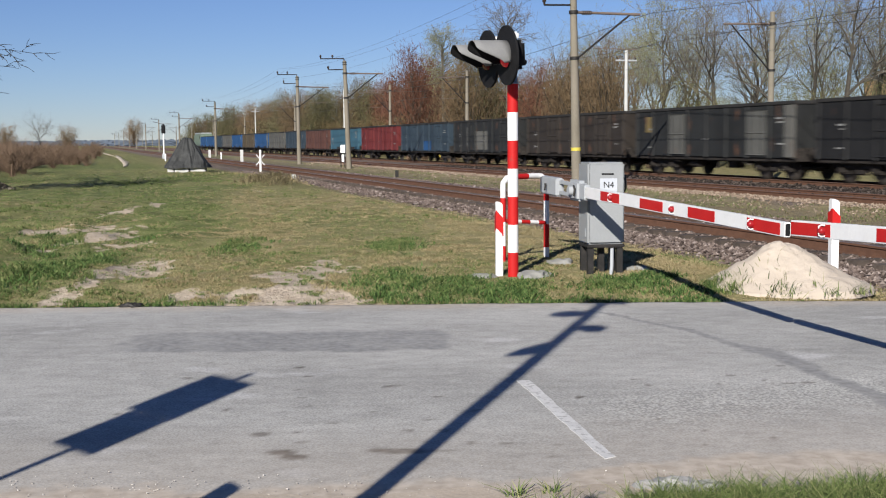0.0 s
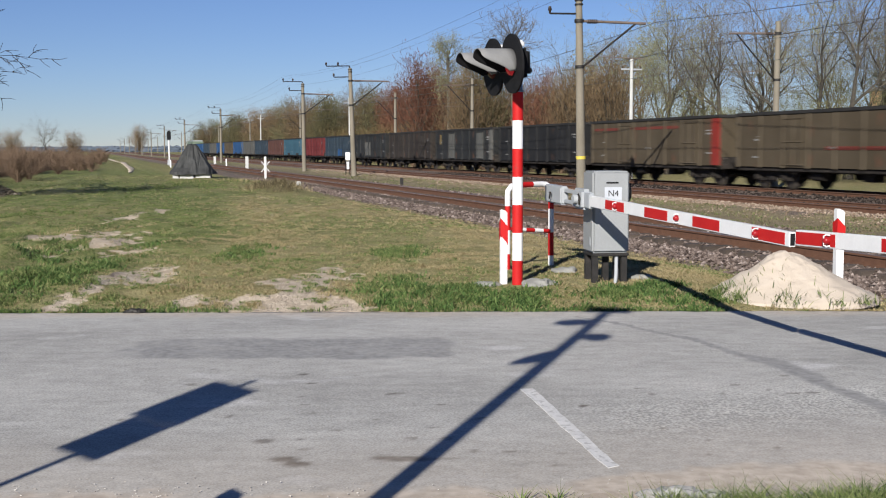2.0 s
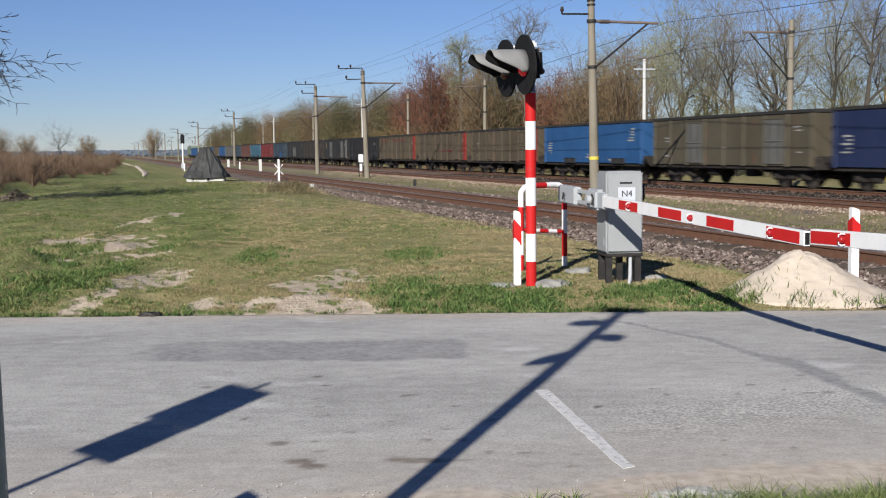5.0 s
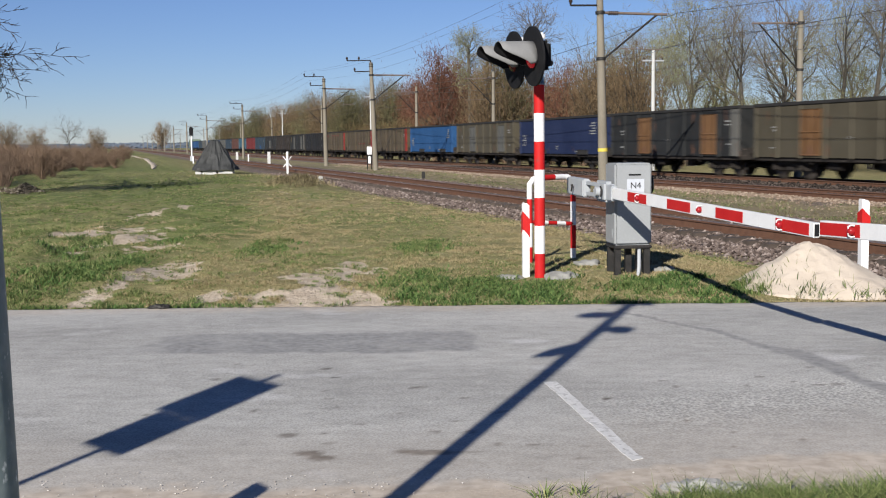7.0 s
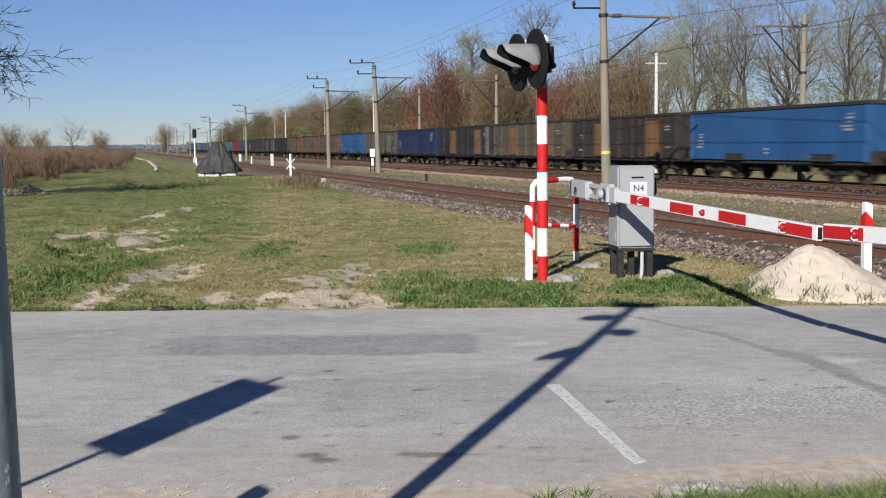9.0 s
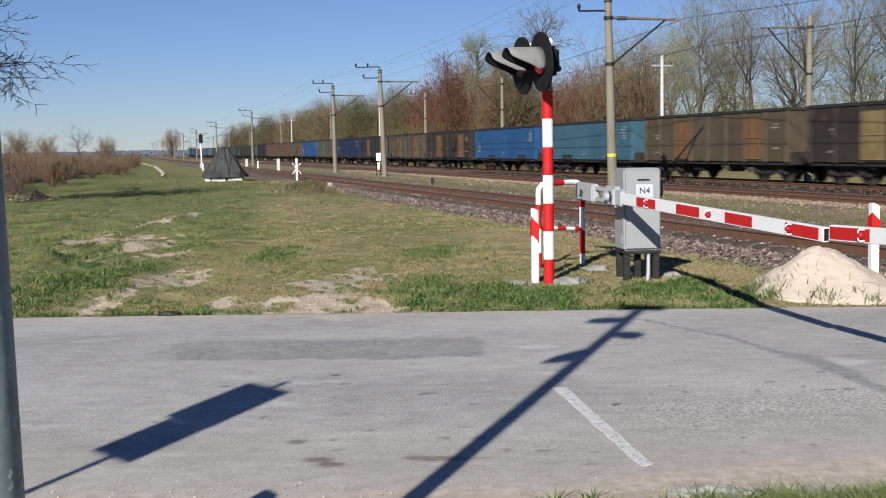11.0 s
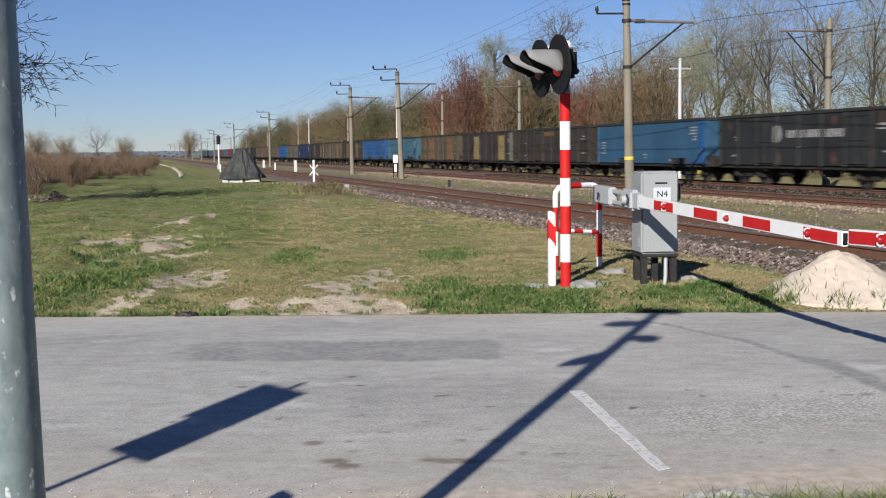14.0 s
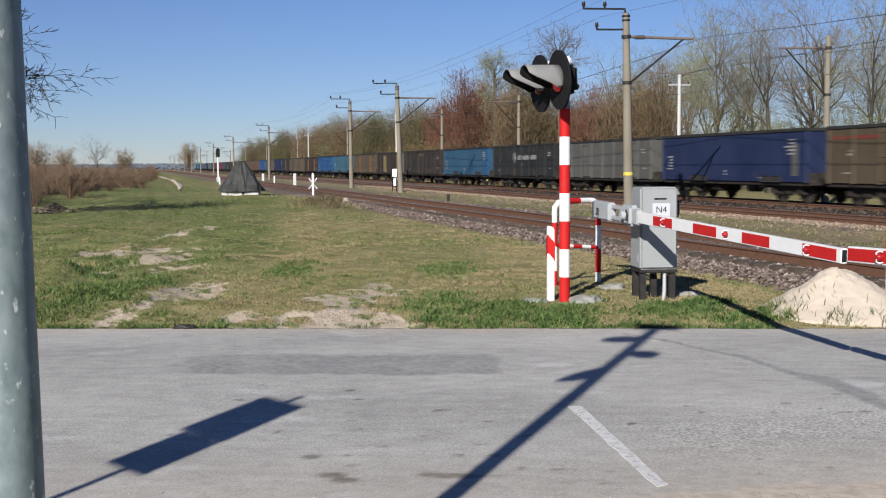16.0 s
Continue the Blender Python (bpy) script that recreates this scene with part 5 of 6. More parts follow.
def broom(seed, h, r, twigmat, label, name="tree", category="tree", group="trackside trees", stems=1, limbs=40, twigs=230, base=0.12, w=0.021, tl=0.62):
    """Leafless tree whose limbs fan out from low down into a dense rounded head of fine twigs."""
    rng = random.Random(seed)
    big, fine = ([], []), ([], [])
    for k in range(stems):
        foot = Vector((rng.gauss(0, 0.06) * r * (stems > 1), rng.gauss(0, 0.06) * r * (stems > 1), -0.2))
        fork = foot + Vector((rng.gauss(0, 0.03) * h, rng.gauss(0, 0.03) * h, h * rng.uniform(0.5, 0.8)))
        prism(*big, foot, foot.lerp(fork, 0.5), 0.016 * h, 0.011 * h, 5)
        prism(*big, foot.lerp(fork, 0.5), fork, 0.011 * h, 0.005 * h, 5)
        for i in range(limbs // stems):
            u = (i + rng.random()) / (limbs // stems)
            a = foot.lerp(fork, base + (1 - base) * u * 0.9)
            t = i * 2.4 + rng.uniform(-0.5, 0.5)
            el = rng.uniform(0.15, 0.75) + 0.8 * u
            way = Vector((math.cos(t) * math.cos(el), math.sin(t) * math.cos(el), math.sin(el)))
            # reach to the rounded envelope
            top = Vector((way.x * r, way.y * r, (0.30 + 0.28 * u) * h + way.z * 0.42 * h)) * rng.uniform(0.82, 1.12)
            mid = a.lerp(top, 0.5) + Vector((0, 0, -0.03 * h + rng.gauss(0, 0.02) * h))
            prism(*big, a, mid, 0.0055 * h, 0.0035 * h, 4)
            prism(*big, mid, top, 0.0035 * h, 0.0012 * h, 3)
            out = (top - Vector((0, 0, 0.35 * h))).normalized()
            for _ in range(twigs):
                f = rng.random() ** (0.6 if stems == 1 else 1.0)
                c = (a.lerp(mid, f * 2) if f < 0.5 else mid.lerp(top, f * 2 - 1)) + Vector((rng.gauss(0, 1), rng.gauss(0, 1), rng.gauss(0, 1))) * (0.055 * h)
                d = (out * 0.5 + Vector((rng.gauss(0, 0.6), rng.gauss(0, 0.6), 0.2 + rng.gauss(0, 0.55)))).normalized() * tl * rng.uniform(0.4, 1.0)
                e = Vector((rng.gauss(0, 1), rng.gauss(0, 1), 0)).normalized() * w
                j = len(fine[0])
                fine[0].extend((c - e, c + e, c + d))
                fine[1].append((j, j + 1, j + 2))
    ob = thing(name, pose(0, 0, -200), label, category, group)
    part("trunk", mesh_of("trunk", *big, BRUSH if stems > 1 else BARK, False), None, ob)
    part("crown", mesh_of("crown", *fine, twigmat, False), None, ob)
    return ob


KINDS = {
    "tall_a": tree_kind(11, 13, 1.1, 5, 0.42, 0.26, 0, TWIG, "tall bare roadside tree with fine branches", thin=0.009, up=0.28),
    "tall_b": tree_kind(12, 14, 0.7, 4, 0.34, 0.32, 10, TWIG, "tall tree with yellow-green spring buds", thin=0.013, size=0.065, up=0.28),
    "tall_c": tree_kind(13, 14, 1.1, 4, 0.40, 0.25, 7, TWIG, "spreading tree with a haze of spring buds", thin=0.013, size=0.055),
    "round": tree_kind(14, 12, 0.95, 4, 0.24, 0.3, 10, TWIG, "round-headed tree with spring buds", thin=0.014, size=0.085),
    "red": broom(15, 9.2, 3.4, TWIGRED, "reddish-brown leafless tree with dense twigs"),
    "brown": broom(16, 9.2, 3.6, TWIGBROWN, "brown leafless tree with dense twigs"),
    "brown_wide": broom(18, 8.4, 4.2, TWIGBROWN, "brown leafless tree with a wide dense head", limbs=46),
    "olive": broom(19, 9.4, 3.4, TWIGOLIVE, "leafless tree with an olive haze of buds"),
    "bush": broom(17, 2.4, 1.9, BRUSH, "dry brown leafless bush with thin stems", stems=7, limbs=42, twigs=80, base=0.0, w=0.011, tl=0.42),
    "dark": tree_kind(23, 9, 0.85, 7, 0.20, 0.2, 0, TWIGDARK, "dark bare tree with a low hanging limb", thin=0.007, up=0.05,
                      starts=[((0, 0, -0.1), (0.02, 0, 1), 6.3, 0.24, 9), ((0, 0, 3.4), (0.9, -0.1, 0.0), 0.95, 0.07, 2), ((0, 0, 4.05), (1, 0.1, -0.34), 1.65, 0.085, 2), ((0, 0, 3.75), (1, -0.2, -0.2), 1.2, 0.06, 2), ((0, 0, 4.9), (1, -0.2, -0.2), 1.35, 0.075, 2), ((0, 0, 4.5), (1, 0.3, 0.1), 1.3, 0.06, 2),
                              ((0, 0, 3.1), (0.8, 0.3, 0.0), 0.9, 0.04, 2), ((0, 0, 5.2), (-0.8, 0.1, 0.5), 2.4, 0.07, 2), ((0, 0, 5.9), (0.2, 0.3, 0.9), 1.2, 0.08, 3)]),
}

# two high round crowns on bare trunks
for key, z0, z1, reach, buds, label in (("crown_green", 8.2, 12.6, 1.25, 3, "high round-crowned tree with pale spring buds"), ("crown_bare", 11.2, 13.6, 1.75, 0, "high round-crowned bare tree")):
    limbs = [((0, 0, -0.1), (0.01, 0, 1), z1, 0.30, 9)]
    for i in range(22):
        t = i / 21
        limbs.append(((0, 0, z0 + (z1 - z0) * t), (math.cos(i * 2.4), math.sin(i * 2.4), 0.1 + 1.3 * t * t), reach * (0.55 + 0.3 * t + 0.45 * math.sin(math.pi * t)), 0.06, 2))
    KINDS[key] = tree_kind(31, 15, 0.95, 5, 0.3, 0, buds, TWIG, label, up=0.15, thin=0.012, size=0.07, starts=limbs)


def plant(kind, x, y, scale, turn=None, z=None):
    zz = ground_at(x, y) - 0.05 if z is None else z
    return copy_thing(KINDS[kind], pose(x, y, zz, 0, 0, random.uniform(0, 360) if turn is None else turn) @ Matrix.Diagonal((scale * random.uniform(0.92, 1.08), scale * random.uniform(0.92, 1.08), scale, 1)))


def seen_at(px, dist):
    """Place on the ground at a bearing (tangent to the camera's first heading) and a distance ahead."""
    return px * dist, dist


# tall trees behind the train: bearing, distance, scale, kind
for b, d, sc, k in ((0.40, 78, 0.95, "tall_a"), (0.375, 84, 1.0, "tall_c"), (0.345, 76, 1.0, "tall_a"), (0.315, 86, 0.98, "tall_b"), (0.285, 80, 0.95, "tall_a"), (0.265, 92, 0.92, "tall_c"),
                    (0.235, 84, 0.95, "tall_a"), (0.215, 95, 0.92, "tall_b"), (0.19, 92, 0.88, "tall_c"), (0.165, 104, 0.98, "round"), (0.15, 96, 0.62, "tall_b"), (0.125, 100, 0.75, "tall_b"), (0.10, 104, 0.72, "tall_c"),
                    (0.056, 118, 1.06, "crown_bare"), (0.002, 125, 1.06, "crown_green"), (0.43, 80, 1.0, "tall_b"), (0.46, 82, 1.0, "tall_a"), (0.33, 112, 0.9, "tall_b"),
                    (0.14, 120, 0.8, "tall_b"), (0.18, 125, 0.85, "tall_b")):
    plant(k, *seen_at(b, d), sc * 0.94)
# dense woods in the middle distance
rw = random.Random(77)
def behind(b, p):
    """Distance ahead at which the bearing b meets the strip p metres across from the camera."""
    return p / (NOR.x * b + NOR.y)


for i in range(44):
    b = -0.125 + 0.0062 * i + rw.uniform(-0.004, 0.004)
    k = "red" if rw.random() < (0.9 if -0.05 < b < 0.005 or 0.07 < b < 0.09 else 0.15) else rw.choice(("brown", "brown_wide", "brown", "olive"))
    plant(k, *seen_at(b, behind(b, rw.uniform(37, 52))), rw.uniform(1.12, 1.42) * (0.72 if b > 0.04 else 0.9 if b > 0.0 else 1))
for i in range(22):
    b = -0.215 + 0.0044 * i
    plant(rw.choice(("brown", "olive", "brown_wide", "olive")), *seen_at(b, behind(b, rw.uniform(37, 50))), rw.uniform(1.1, 1.4))
# second row behind the tall trees
for i in range(7):
    b = 0.12 + 0.052 * i + rw.uniform(-0.008, 0.008)
    plant(rw.choice(("tall_b", "tall_c", "round", "olive")), *seen_at(b, rw.uniform(120, 150)), rw.uniform(0.9, 1.15))
for i in range(20):
    b = -0.13 + 0.0145 * i + rw.uniform(-0.004, 0.004)
    plant("bush", *seen_at(b, behind(b, rw.uniform(34, 38))), rw.uniform(0.9, 1.4))
# low growth at the foot of the tall trees
for i in range(22):
    b = 0.12 + 0.016 * i + rw.uniform(-0.005, 0.005)
    plant("bush", *seen_at(b, rw.uniform(82, 112)), rw.uniform(0.5, 1.0))
# solitary trees over the field and the branch that hangs in from the side
plant("brown_wide", *seen_at(-0.265, 420), 1.25)
for b, d, sc in ((-0.375, 120, 0.52), (-0.345, 135, 0.4), (-0.322, 135, 0.52), (-0.40, 120, 0.6), (-0.43, 125, 0.5)):
    plant("brown_wide" if sc > 0.45 else "tall_a", *seen_at(b, d), sc * 0.85)
plant("dark", -20.0, 35.0, 1.75, 0, -1.5)
for i in range(150):
    b = -0.52 + 0.0015 * i + rw.uniform(-0.004, 0.004)
    d = (rw.uniform(60, 130) if i % 3 else rw.uniform(70, 90)) * (1 + max(0, (b + 0.37)) * 7)
    plant("bush", *seen_at(b, d), rw.uniform(0.4, 0.85))

# thickets of thin stems that fill the woods
def thicket(name, n, b0, b1, p0, p1, h0, h1, colours, label, lo=0.0, w=0.03, seed=5):
    g = random.Random(seed)
    V, F = [], []
    while len(F) < n:
        b = g.uniform(b0, b1)
        d = behind(b, g.uniform(p0, p1))
        x, y = b * d, d
        top = h0 + (h1 - h0) * max(0.0, min(1.0, 0.5 + 0.9 * noise.noise(Vector((x * 0.11, y * 0.05, seed))) + 0.5 * noise.noise(Vector((x * 0.4, y * 0.2, seed + 3)))))
        z = lo + (top - lo) * g.random() ** 0.75
        c = Vector((x, y, z))
        a = Vector((g.gauss(0, 0.6), g.gauss(0, 0.6), g.gauss(0.25, 0.6))) * g.uniform(0.25, 0.6)
        e = Vector((g.gauss(0, 1), g.gauss(0, 1), g.gauss(0, 0.5))).normalized() * w
        i = len(V)
        V.extend((c - a, c + e, c + a))
        F.append((i, i + 1, i + 2))
    return tagged(new(name, mesh_of(name, V, F, island_mat(name + "_stems", colours, 0.9))), label, "thicket", kind="stuff")


thicket("woodland_thicket", 36000, -0.14, 0.0, 38, 46, 3.0, 6.0, [(0.085, 0.06, 0.032), (0.13, 0.095, 0.05), (0.10, 0.095, 0.04), (0.15, 0.085, 0.05)], "dense brown leafless thicket behind the train", w=0.045)
thicket("reddish_thicket", 26000, -0.06, 0.12, 38, 48, 3.0, 6.0, [(0.12, 0.055, 0.032), (0.16, 0.08, 0.048), (0.12, 0.09, 0.05)], "dense reddish-brown thicket behind the train", w=0.045, seed=8)
thicket("distant_thicket", 14000, -0.225, -0.12, 38, 46, 3.5, 7.5, [(0.085, 0.075, 0.04), (0.12, 0.10, 0.055), (0.10, 0.11, 0.05)], "distant brown and olive thicket along the line", w=0.10, seed=6)
thicket("undergrowth", 42000, 0.085, 0.46, 40, 62, 2.8, 7.2, [(0.10, 0.085, 0.05), (0.14, 0.135, 0.065), (0.17, 0.18, 0.085), (0.11, 0.08, 0.05)], "thin undergrowth with spring green below tall trees", w=0.04, seed=7)

# far woods on the horizon; blue haze is mixed into their colour
gf = random.Random(41)
V, F = [], []
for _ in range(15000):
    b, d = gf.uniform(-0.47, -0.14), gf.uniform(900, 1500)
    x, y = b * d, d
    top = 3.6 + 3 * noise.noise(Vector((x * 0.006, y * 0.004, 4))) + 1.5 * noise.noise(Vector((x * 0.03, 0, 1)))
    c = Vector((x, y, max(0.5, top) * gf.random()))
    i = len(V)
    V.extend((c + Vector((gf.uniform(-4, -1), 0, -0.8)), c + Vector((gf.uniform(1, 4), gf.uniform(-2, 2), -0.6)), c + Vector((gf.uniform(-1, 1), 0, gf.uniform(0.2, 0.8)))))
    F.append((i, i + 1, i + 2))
far = tagged(new("far_woods", mesh_of("far_woods", V, F, mat("hazy_far_wood", (0.07, 0.09, 0.12), (0.10, 0.12, 0.15), 1.0, scale=0.02, bump=0.0))), "distant woods along the horizon, blue haze in their colour", "woods", kind="stuff")


# ---- grass ----
def blades(name, spots, material, label):
    """spots: x, y, z, height, width of every blade."""
    k = len(spots)
    sp = np.array(spots, dtype=np.float64)
    g = np.random.RandomState(len(name) * 31 + k % 97)
    ang, lean, dirn = g.uniform(0, 2 * np.pi, k), g.uniform(0.2, 1.8, k), g.uniform(0, 2 * np.pi, k)
    base, h, w = sp[:, :3], sp[:, 3], sp[:, 4]
    side = np.stack([np.cos(ang) * w / 2, np.sin(ang) * w / 2, np.zeros(k)], 1)
    off = np.stack([np.cos(dirn) * lean * h, np.sin(dirn) * lean * h, h], 1)
    mid = base + off * np.array([0.35, 0.35, 0.62])
    V = np.stack([base - side, base + side, mid + side * 0.7, mid - side * 0.7, base + off], 1).reshape(-1, 3)
    i = np.arange(k) * 5
    me = bpy.data.meshes.new(name)
    me.vertices.add(len(V))
    me.vertices.foreach_set("co", V.ravel())
    quads = np.stack([i, i + 1, i + 2, i + 3], 1)
    tris = np.stack([i + 3, i + 2, i + 4], 1)
    loops = np.concatenate([quads.ravel(), tris.ravel()])
    me.loops.add(len(loops))
    me.loops.foreach_set("vertex_index", loops)
    me.polygons.add(2 * k)
    me.polygons.foreach_set("loop_start", np.concatenate([np.arange(k) * 4, 4 * k + np.arange(k) * 3]))
    me.update(calc_edges=True)
    me.materials.append(material)
    return tagged(new(name, me), label, "grass", kind="stuff")


GREEN = island_mat("green_grass", [(0.022, 0.038, 0.011), (0.076, 0.111, 0.031), (0.135, 0.175, 0.058), (0.235, 0.235, 0.108)])
STRAW = island_mat("dry_grass", [(0.095, 0.077, 0.036), (0.235, 0.195, 0.095), (0.36, 0.30, 0.178), (0.245, 0.185, 0.10)])
LUSH = [(-4.71, 14.07, 0.42, 1.86), (-4.82, 13.2, 0.3, 1.3), (-4.59, 14.84, 0.37, 1.05), (-6.01, 18.3, 0.37, 1.27), (-7.73, 21.05, 0.42, 2.4), (-4.73, 18.17, 0.27, 1.25), (-0.65, 13.04, 0.4, 1.3), (0.1, 12.5, 0.4, 0.8),
        (-0.69, 16.85, 0.49, 1.34), (-3.02, 17.16, 0.4, 1.4), (-9.86, 28.42, 0.86, 3.75), (-11.34, 50.83, 2.95, 11.54), (1.9, 12.35, 0.5, 0.4), (0.9, 12.5, 0.35, 0.35)]


def lushness(x, y):
    return min(1.0, max([1.2 - ((x - a) / rx) ** 2 - ((y - c) / ry) ** 2 for a, c, rx, ry in LUSH] + [0]))


def sow(n, y0, y1, seed, hmul=1.0, wmul=1.0, left=-0.50, right=0.45):
    """Tufts of blades: thin turf with gaps, thick clumps where the ground is lush."""
    g = random.Random(seed)
    green, dry = [], []
    while len(green) + len(dry) < n:
        y = y0 * (y1 / y0) ** g.random()
        cx, cy = g.uniform(left, right) * y, y
        p = NOR.x * cx + NOR.y * cy
        if p > 8.7 + g.gauss(0, 0.3):
            continue
        if cx > 2.9 and (cx - 3.7) ** 2 / 0.75 + (cy - 12.62) ** 2 / 0.5 < 1:
            continue
        lush = lushness(cx, cy)
        b = bare(cx, cy) if cy < 30 else max(0, noise.noise(Vector((cx * 0.5, cy * 0.3, 11))) * 0.6)
        q = Vector((cx, cy, 21))
        island = b > 0.3 and noise.noise(q * 7.5) > 0.16
        if g.random() < (0.3 if island else b * 1.3) - 0.2 * lush:
            continue
        clump = 0.7 * noise.noise(q * 2.7) + 0.6 * noise.noise(q * 6.5)
        if not island and g.random() < 0.34 - 1.0 * clump - 0.3 * lush:
            continue
        k = 0.9 * noise.noise(Vector((cx * 0.55, cy * 0.28, 21))) + 0.55 * noise.noise(q * 1.9)
        pg = 0.43 + 0.85 * k + 0.42 * lush - 0.36 * smooth(2.5, 8.0, p) + 0.22 * smooth(20, 26, cy) - 0.4 * trodden(cx, cy) + 0.22 * smooth(2.5, 7.0, -cx)
        s_ = DIR.x * cx + DIR.y * cy
        z0 = ground_z(s_, p) - 0.008
        isgreen = g.random() < (0.85 if island else pg)
        tall = (0.016 + 0.028 * max(0, clump + 0.25) + (0.055 * lush * (0.4 + max(0, clump + 0.3)) * g.random() if isgreen else 0)) * hmul * (2.0 if g.random() < 0.04 else 1.0)
        for _ in range(g.randint(6, 11)):
            r = abs(g.gauss(0, 0.035)) * hmul
            t = g.uniform(0, 6.283)
            (green if isgreen else dry).append((cx + r * math.cos(t), cy + r * math.sin(t), z0, tall * g.uniform(0.5, 1.3), 0.008 * wmul * g.uniform(0.7, 1.5)))
    return green, dry


ga, da = sow(230000, 11.6, 22.0, 1)
gb, db = sow(170000, 22.0, 75.0, 2, 1.0, 1.9)
# dark broad-leaved weeds in clumps
DULL = island_mat("dull_dry_grass", [(0.055, 0.045, 0.027), (0.115, 0.096, 0.052), (0.18, 0.15, 0.085)])
WEED = island_mat("green_weeds", [(0.02, 0.042, 0.012), (0.05, 0.095, 0.025), (0.085, 0.137, 0.04), (0.14, 0.18, 0.062)])
gw = random.Random(19)
weeds = []
for lx, ly, rx, ry in LUSH:
    if ly > 20:
        continue
    for _ in range(int(26 * rx * ry) + 9):
        cx, cy = lx + gw.gauss(0, 0.42) * rx, ly + gw.gauss(0, 0.42) * ry
        if cy < 11.75 or bare(cx, cy) > 0.8:
            continue
        r_ = gw.uniform(0.04, 0.12)
        for _ in range(int(500 * r_)):
            x_, y_ = cx + gw.gauss(0, r_), cy + gw.gauss(0, r_)
            weeds.append((x_, y_, ground_at(x_, y_) - 0.01, gw.uniform(0.015, 0.065) * gw.uniform(0.6, 1.3), gw.uniform(0.012, 0.03)))
# thick tufts along the verge by the signal, and tall dark weeds at the field's corner
for x0, x1, y0, y1, n_, h_ in ((-0.8, 2.95, 11.72, 13.1, 330, 0.085), (-5.7, -4.25, 12.2, 16.2, 130, 0.10), (-7.2, -5.6, 16.0, 21.0, 60, 0.10)):
    for _ in range(n_):
        cx, cy = gw.uniform(x0, x1), gw.uniform(y0, y1)
        if noise.noise(Vector((cx * 2.3, cy * 1.7, 51))) < 0.06 or bare(cx, cy) > 0.7:
            continue
        r_ = gw.uniform(0.03, 0.09)
        for _ in range(int(560 * r_)):
            x_, y_ = cx + gw.gauss(0, r_), cy + gw.gauss(0, r_)
            if y_ > 11.66:
                weeds.append((x_, y_, ground_at(x_, y_) - 0.01, gw.uniform(0.25, 1.0) * h_, gw.uniform(0.009, 0.022)))
# overhanging fringe where the turf meets the asphalt
for _ in range(420):
    cx = gw.uniform(-5.2, 3.1)
    cy = ROAD_FAR + 0.02 + abs(gw.gauss(0, 0.10))
    if gw.random() < bare(cx, cy + 0.12) * (1.3 if cx < -0.4 else 0.6) or noise.noise(Vector((cx * 2.2, 0, 8))) < -0.18:
        continue
    for _ in range(gw.randint(8, 26)):
        x_, y_ = cx + gw.gauss(0, 0.045), cy + gw.gauss(0, 0.04)
        weeds.append((x_, y_, ground_at(x_, y_) - 0.01, gw.uniform(0.015, 0.05), gw.uniform(0.007, 0.016)))
blades("weed_clumps", weeds, WEED, "dark green weed clumps in the verge grass")
blades("verge_grass", ga, GREEN, "short green verge grass with weeds")
blades("dry_verge_grass", da, STRAW, "straw-coloured dry grass on the verge")
blades("field_grass", gb, GREEN, "short green grass of the field")
blades("dry_field_grass", db, STRAW, "straw-coloured grass of the field")
g = random.Random(9)
near_blades = []
while len(near_blades) < 16000:
    x = g.uniform(0.35, 3.2)
    edge = 5.16 + 0.14 * max(0, x - 0.8) + 0.07 * noise.noise(Vector((x * 4, 0, 3))) + 0.05 * noise.noise(Vector((x * 13, 0, 5)))
    y = edge - abs(g.gauss(0, 0.35))
    if y < 4.0 or (x < 0.85 and g.random() < 0.9):
        continue
    for _ in range(6):
        near_blades.append((x + g.gauss(0, 0.02), y + g.gauss(0, 0.02), -0.05, g.uniform(0.06, 0.16), g.uniform(0.004, 0.008)))
for cx, cy in ((0.33, 5.24), (0.5, 5.3)):
    for _ in range(26):
        near_blades.append((cx + g.gauss(0, 0.02), cy + g.gauss(0, 0.02), -0.02, g.uniform(0.05, 0.11), g.uniform(0.006, 0.011)))
blades("roadside_grass", near_blades, GREEN, "fresh green grass at the near road edge")
tuft = []
for cx, cy, n_, sx in ((3.0, 12.1, 170, 0.10), (3.5, 11.9, 70, 0.10), (2.88, 12.45, 200, 0.10), (4.0, 11.88, 36, 0.07), (4.4, 12.0, 60, 0.08), (3.1, 12.35, 22, 0.16), (3.4, 12.2, 14, 0.25)):
    for _ in range(n_):
        x_, y_ = cx + g.gauss(0, sx), cy + g.gauss(0, 0.07)
        f_ = math.hypot((x_ - 3.70) / 0.92, (y_ - 12.62) / 0.82)
        tuft.append((x_, y_, 0.02 + 0.5 * max(0.0, 1 - f_), g.uniform(0.03, 0.12), g.uniform(0.005, 0.011)))
blades("heap_grass", tuft, GREEN, "grass tufts grown through the foot of the sand heap")


# ---- stones ----
def stones(name, spots, material, label, cat="gravel"):
    V, F = [], []
    g = random.Random(len(spots))
    for x, y, z, r in spots:
        i = len(V)
        for dx, dy, dz in ((1, 0, 0), (-1, 0, 0), (0, 1, 0), (0, -1, 0), (0, 0, 1), (0, 0, -1)):
            k = r * g.uniform(0.6, 1.25)
            V.append((x + dx * k + g.gauss(0, r * 0.2), y + dy * k + g.gauss(0, r * 0.2), z + dz * k * 0.75))
        for a, b, c in ((0, 2, 4), (2, 1, 4), (1, 3, 4), (3, 0, 4), (2, 0, 5), (1, 2, 5), (3, 1, 5), (0, 3, 5)):
            F.append((i + a, i + b, i + c))
    return tagged(new(name, mesh_of(name, V, F, material)), label, cat, kind="stuff")


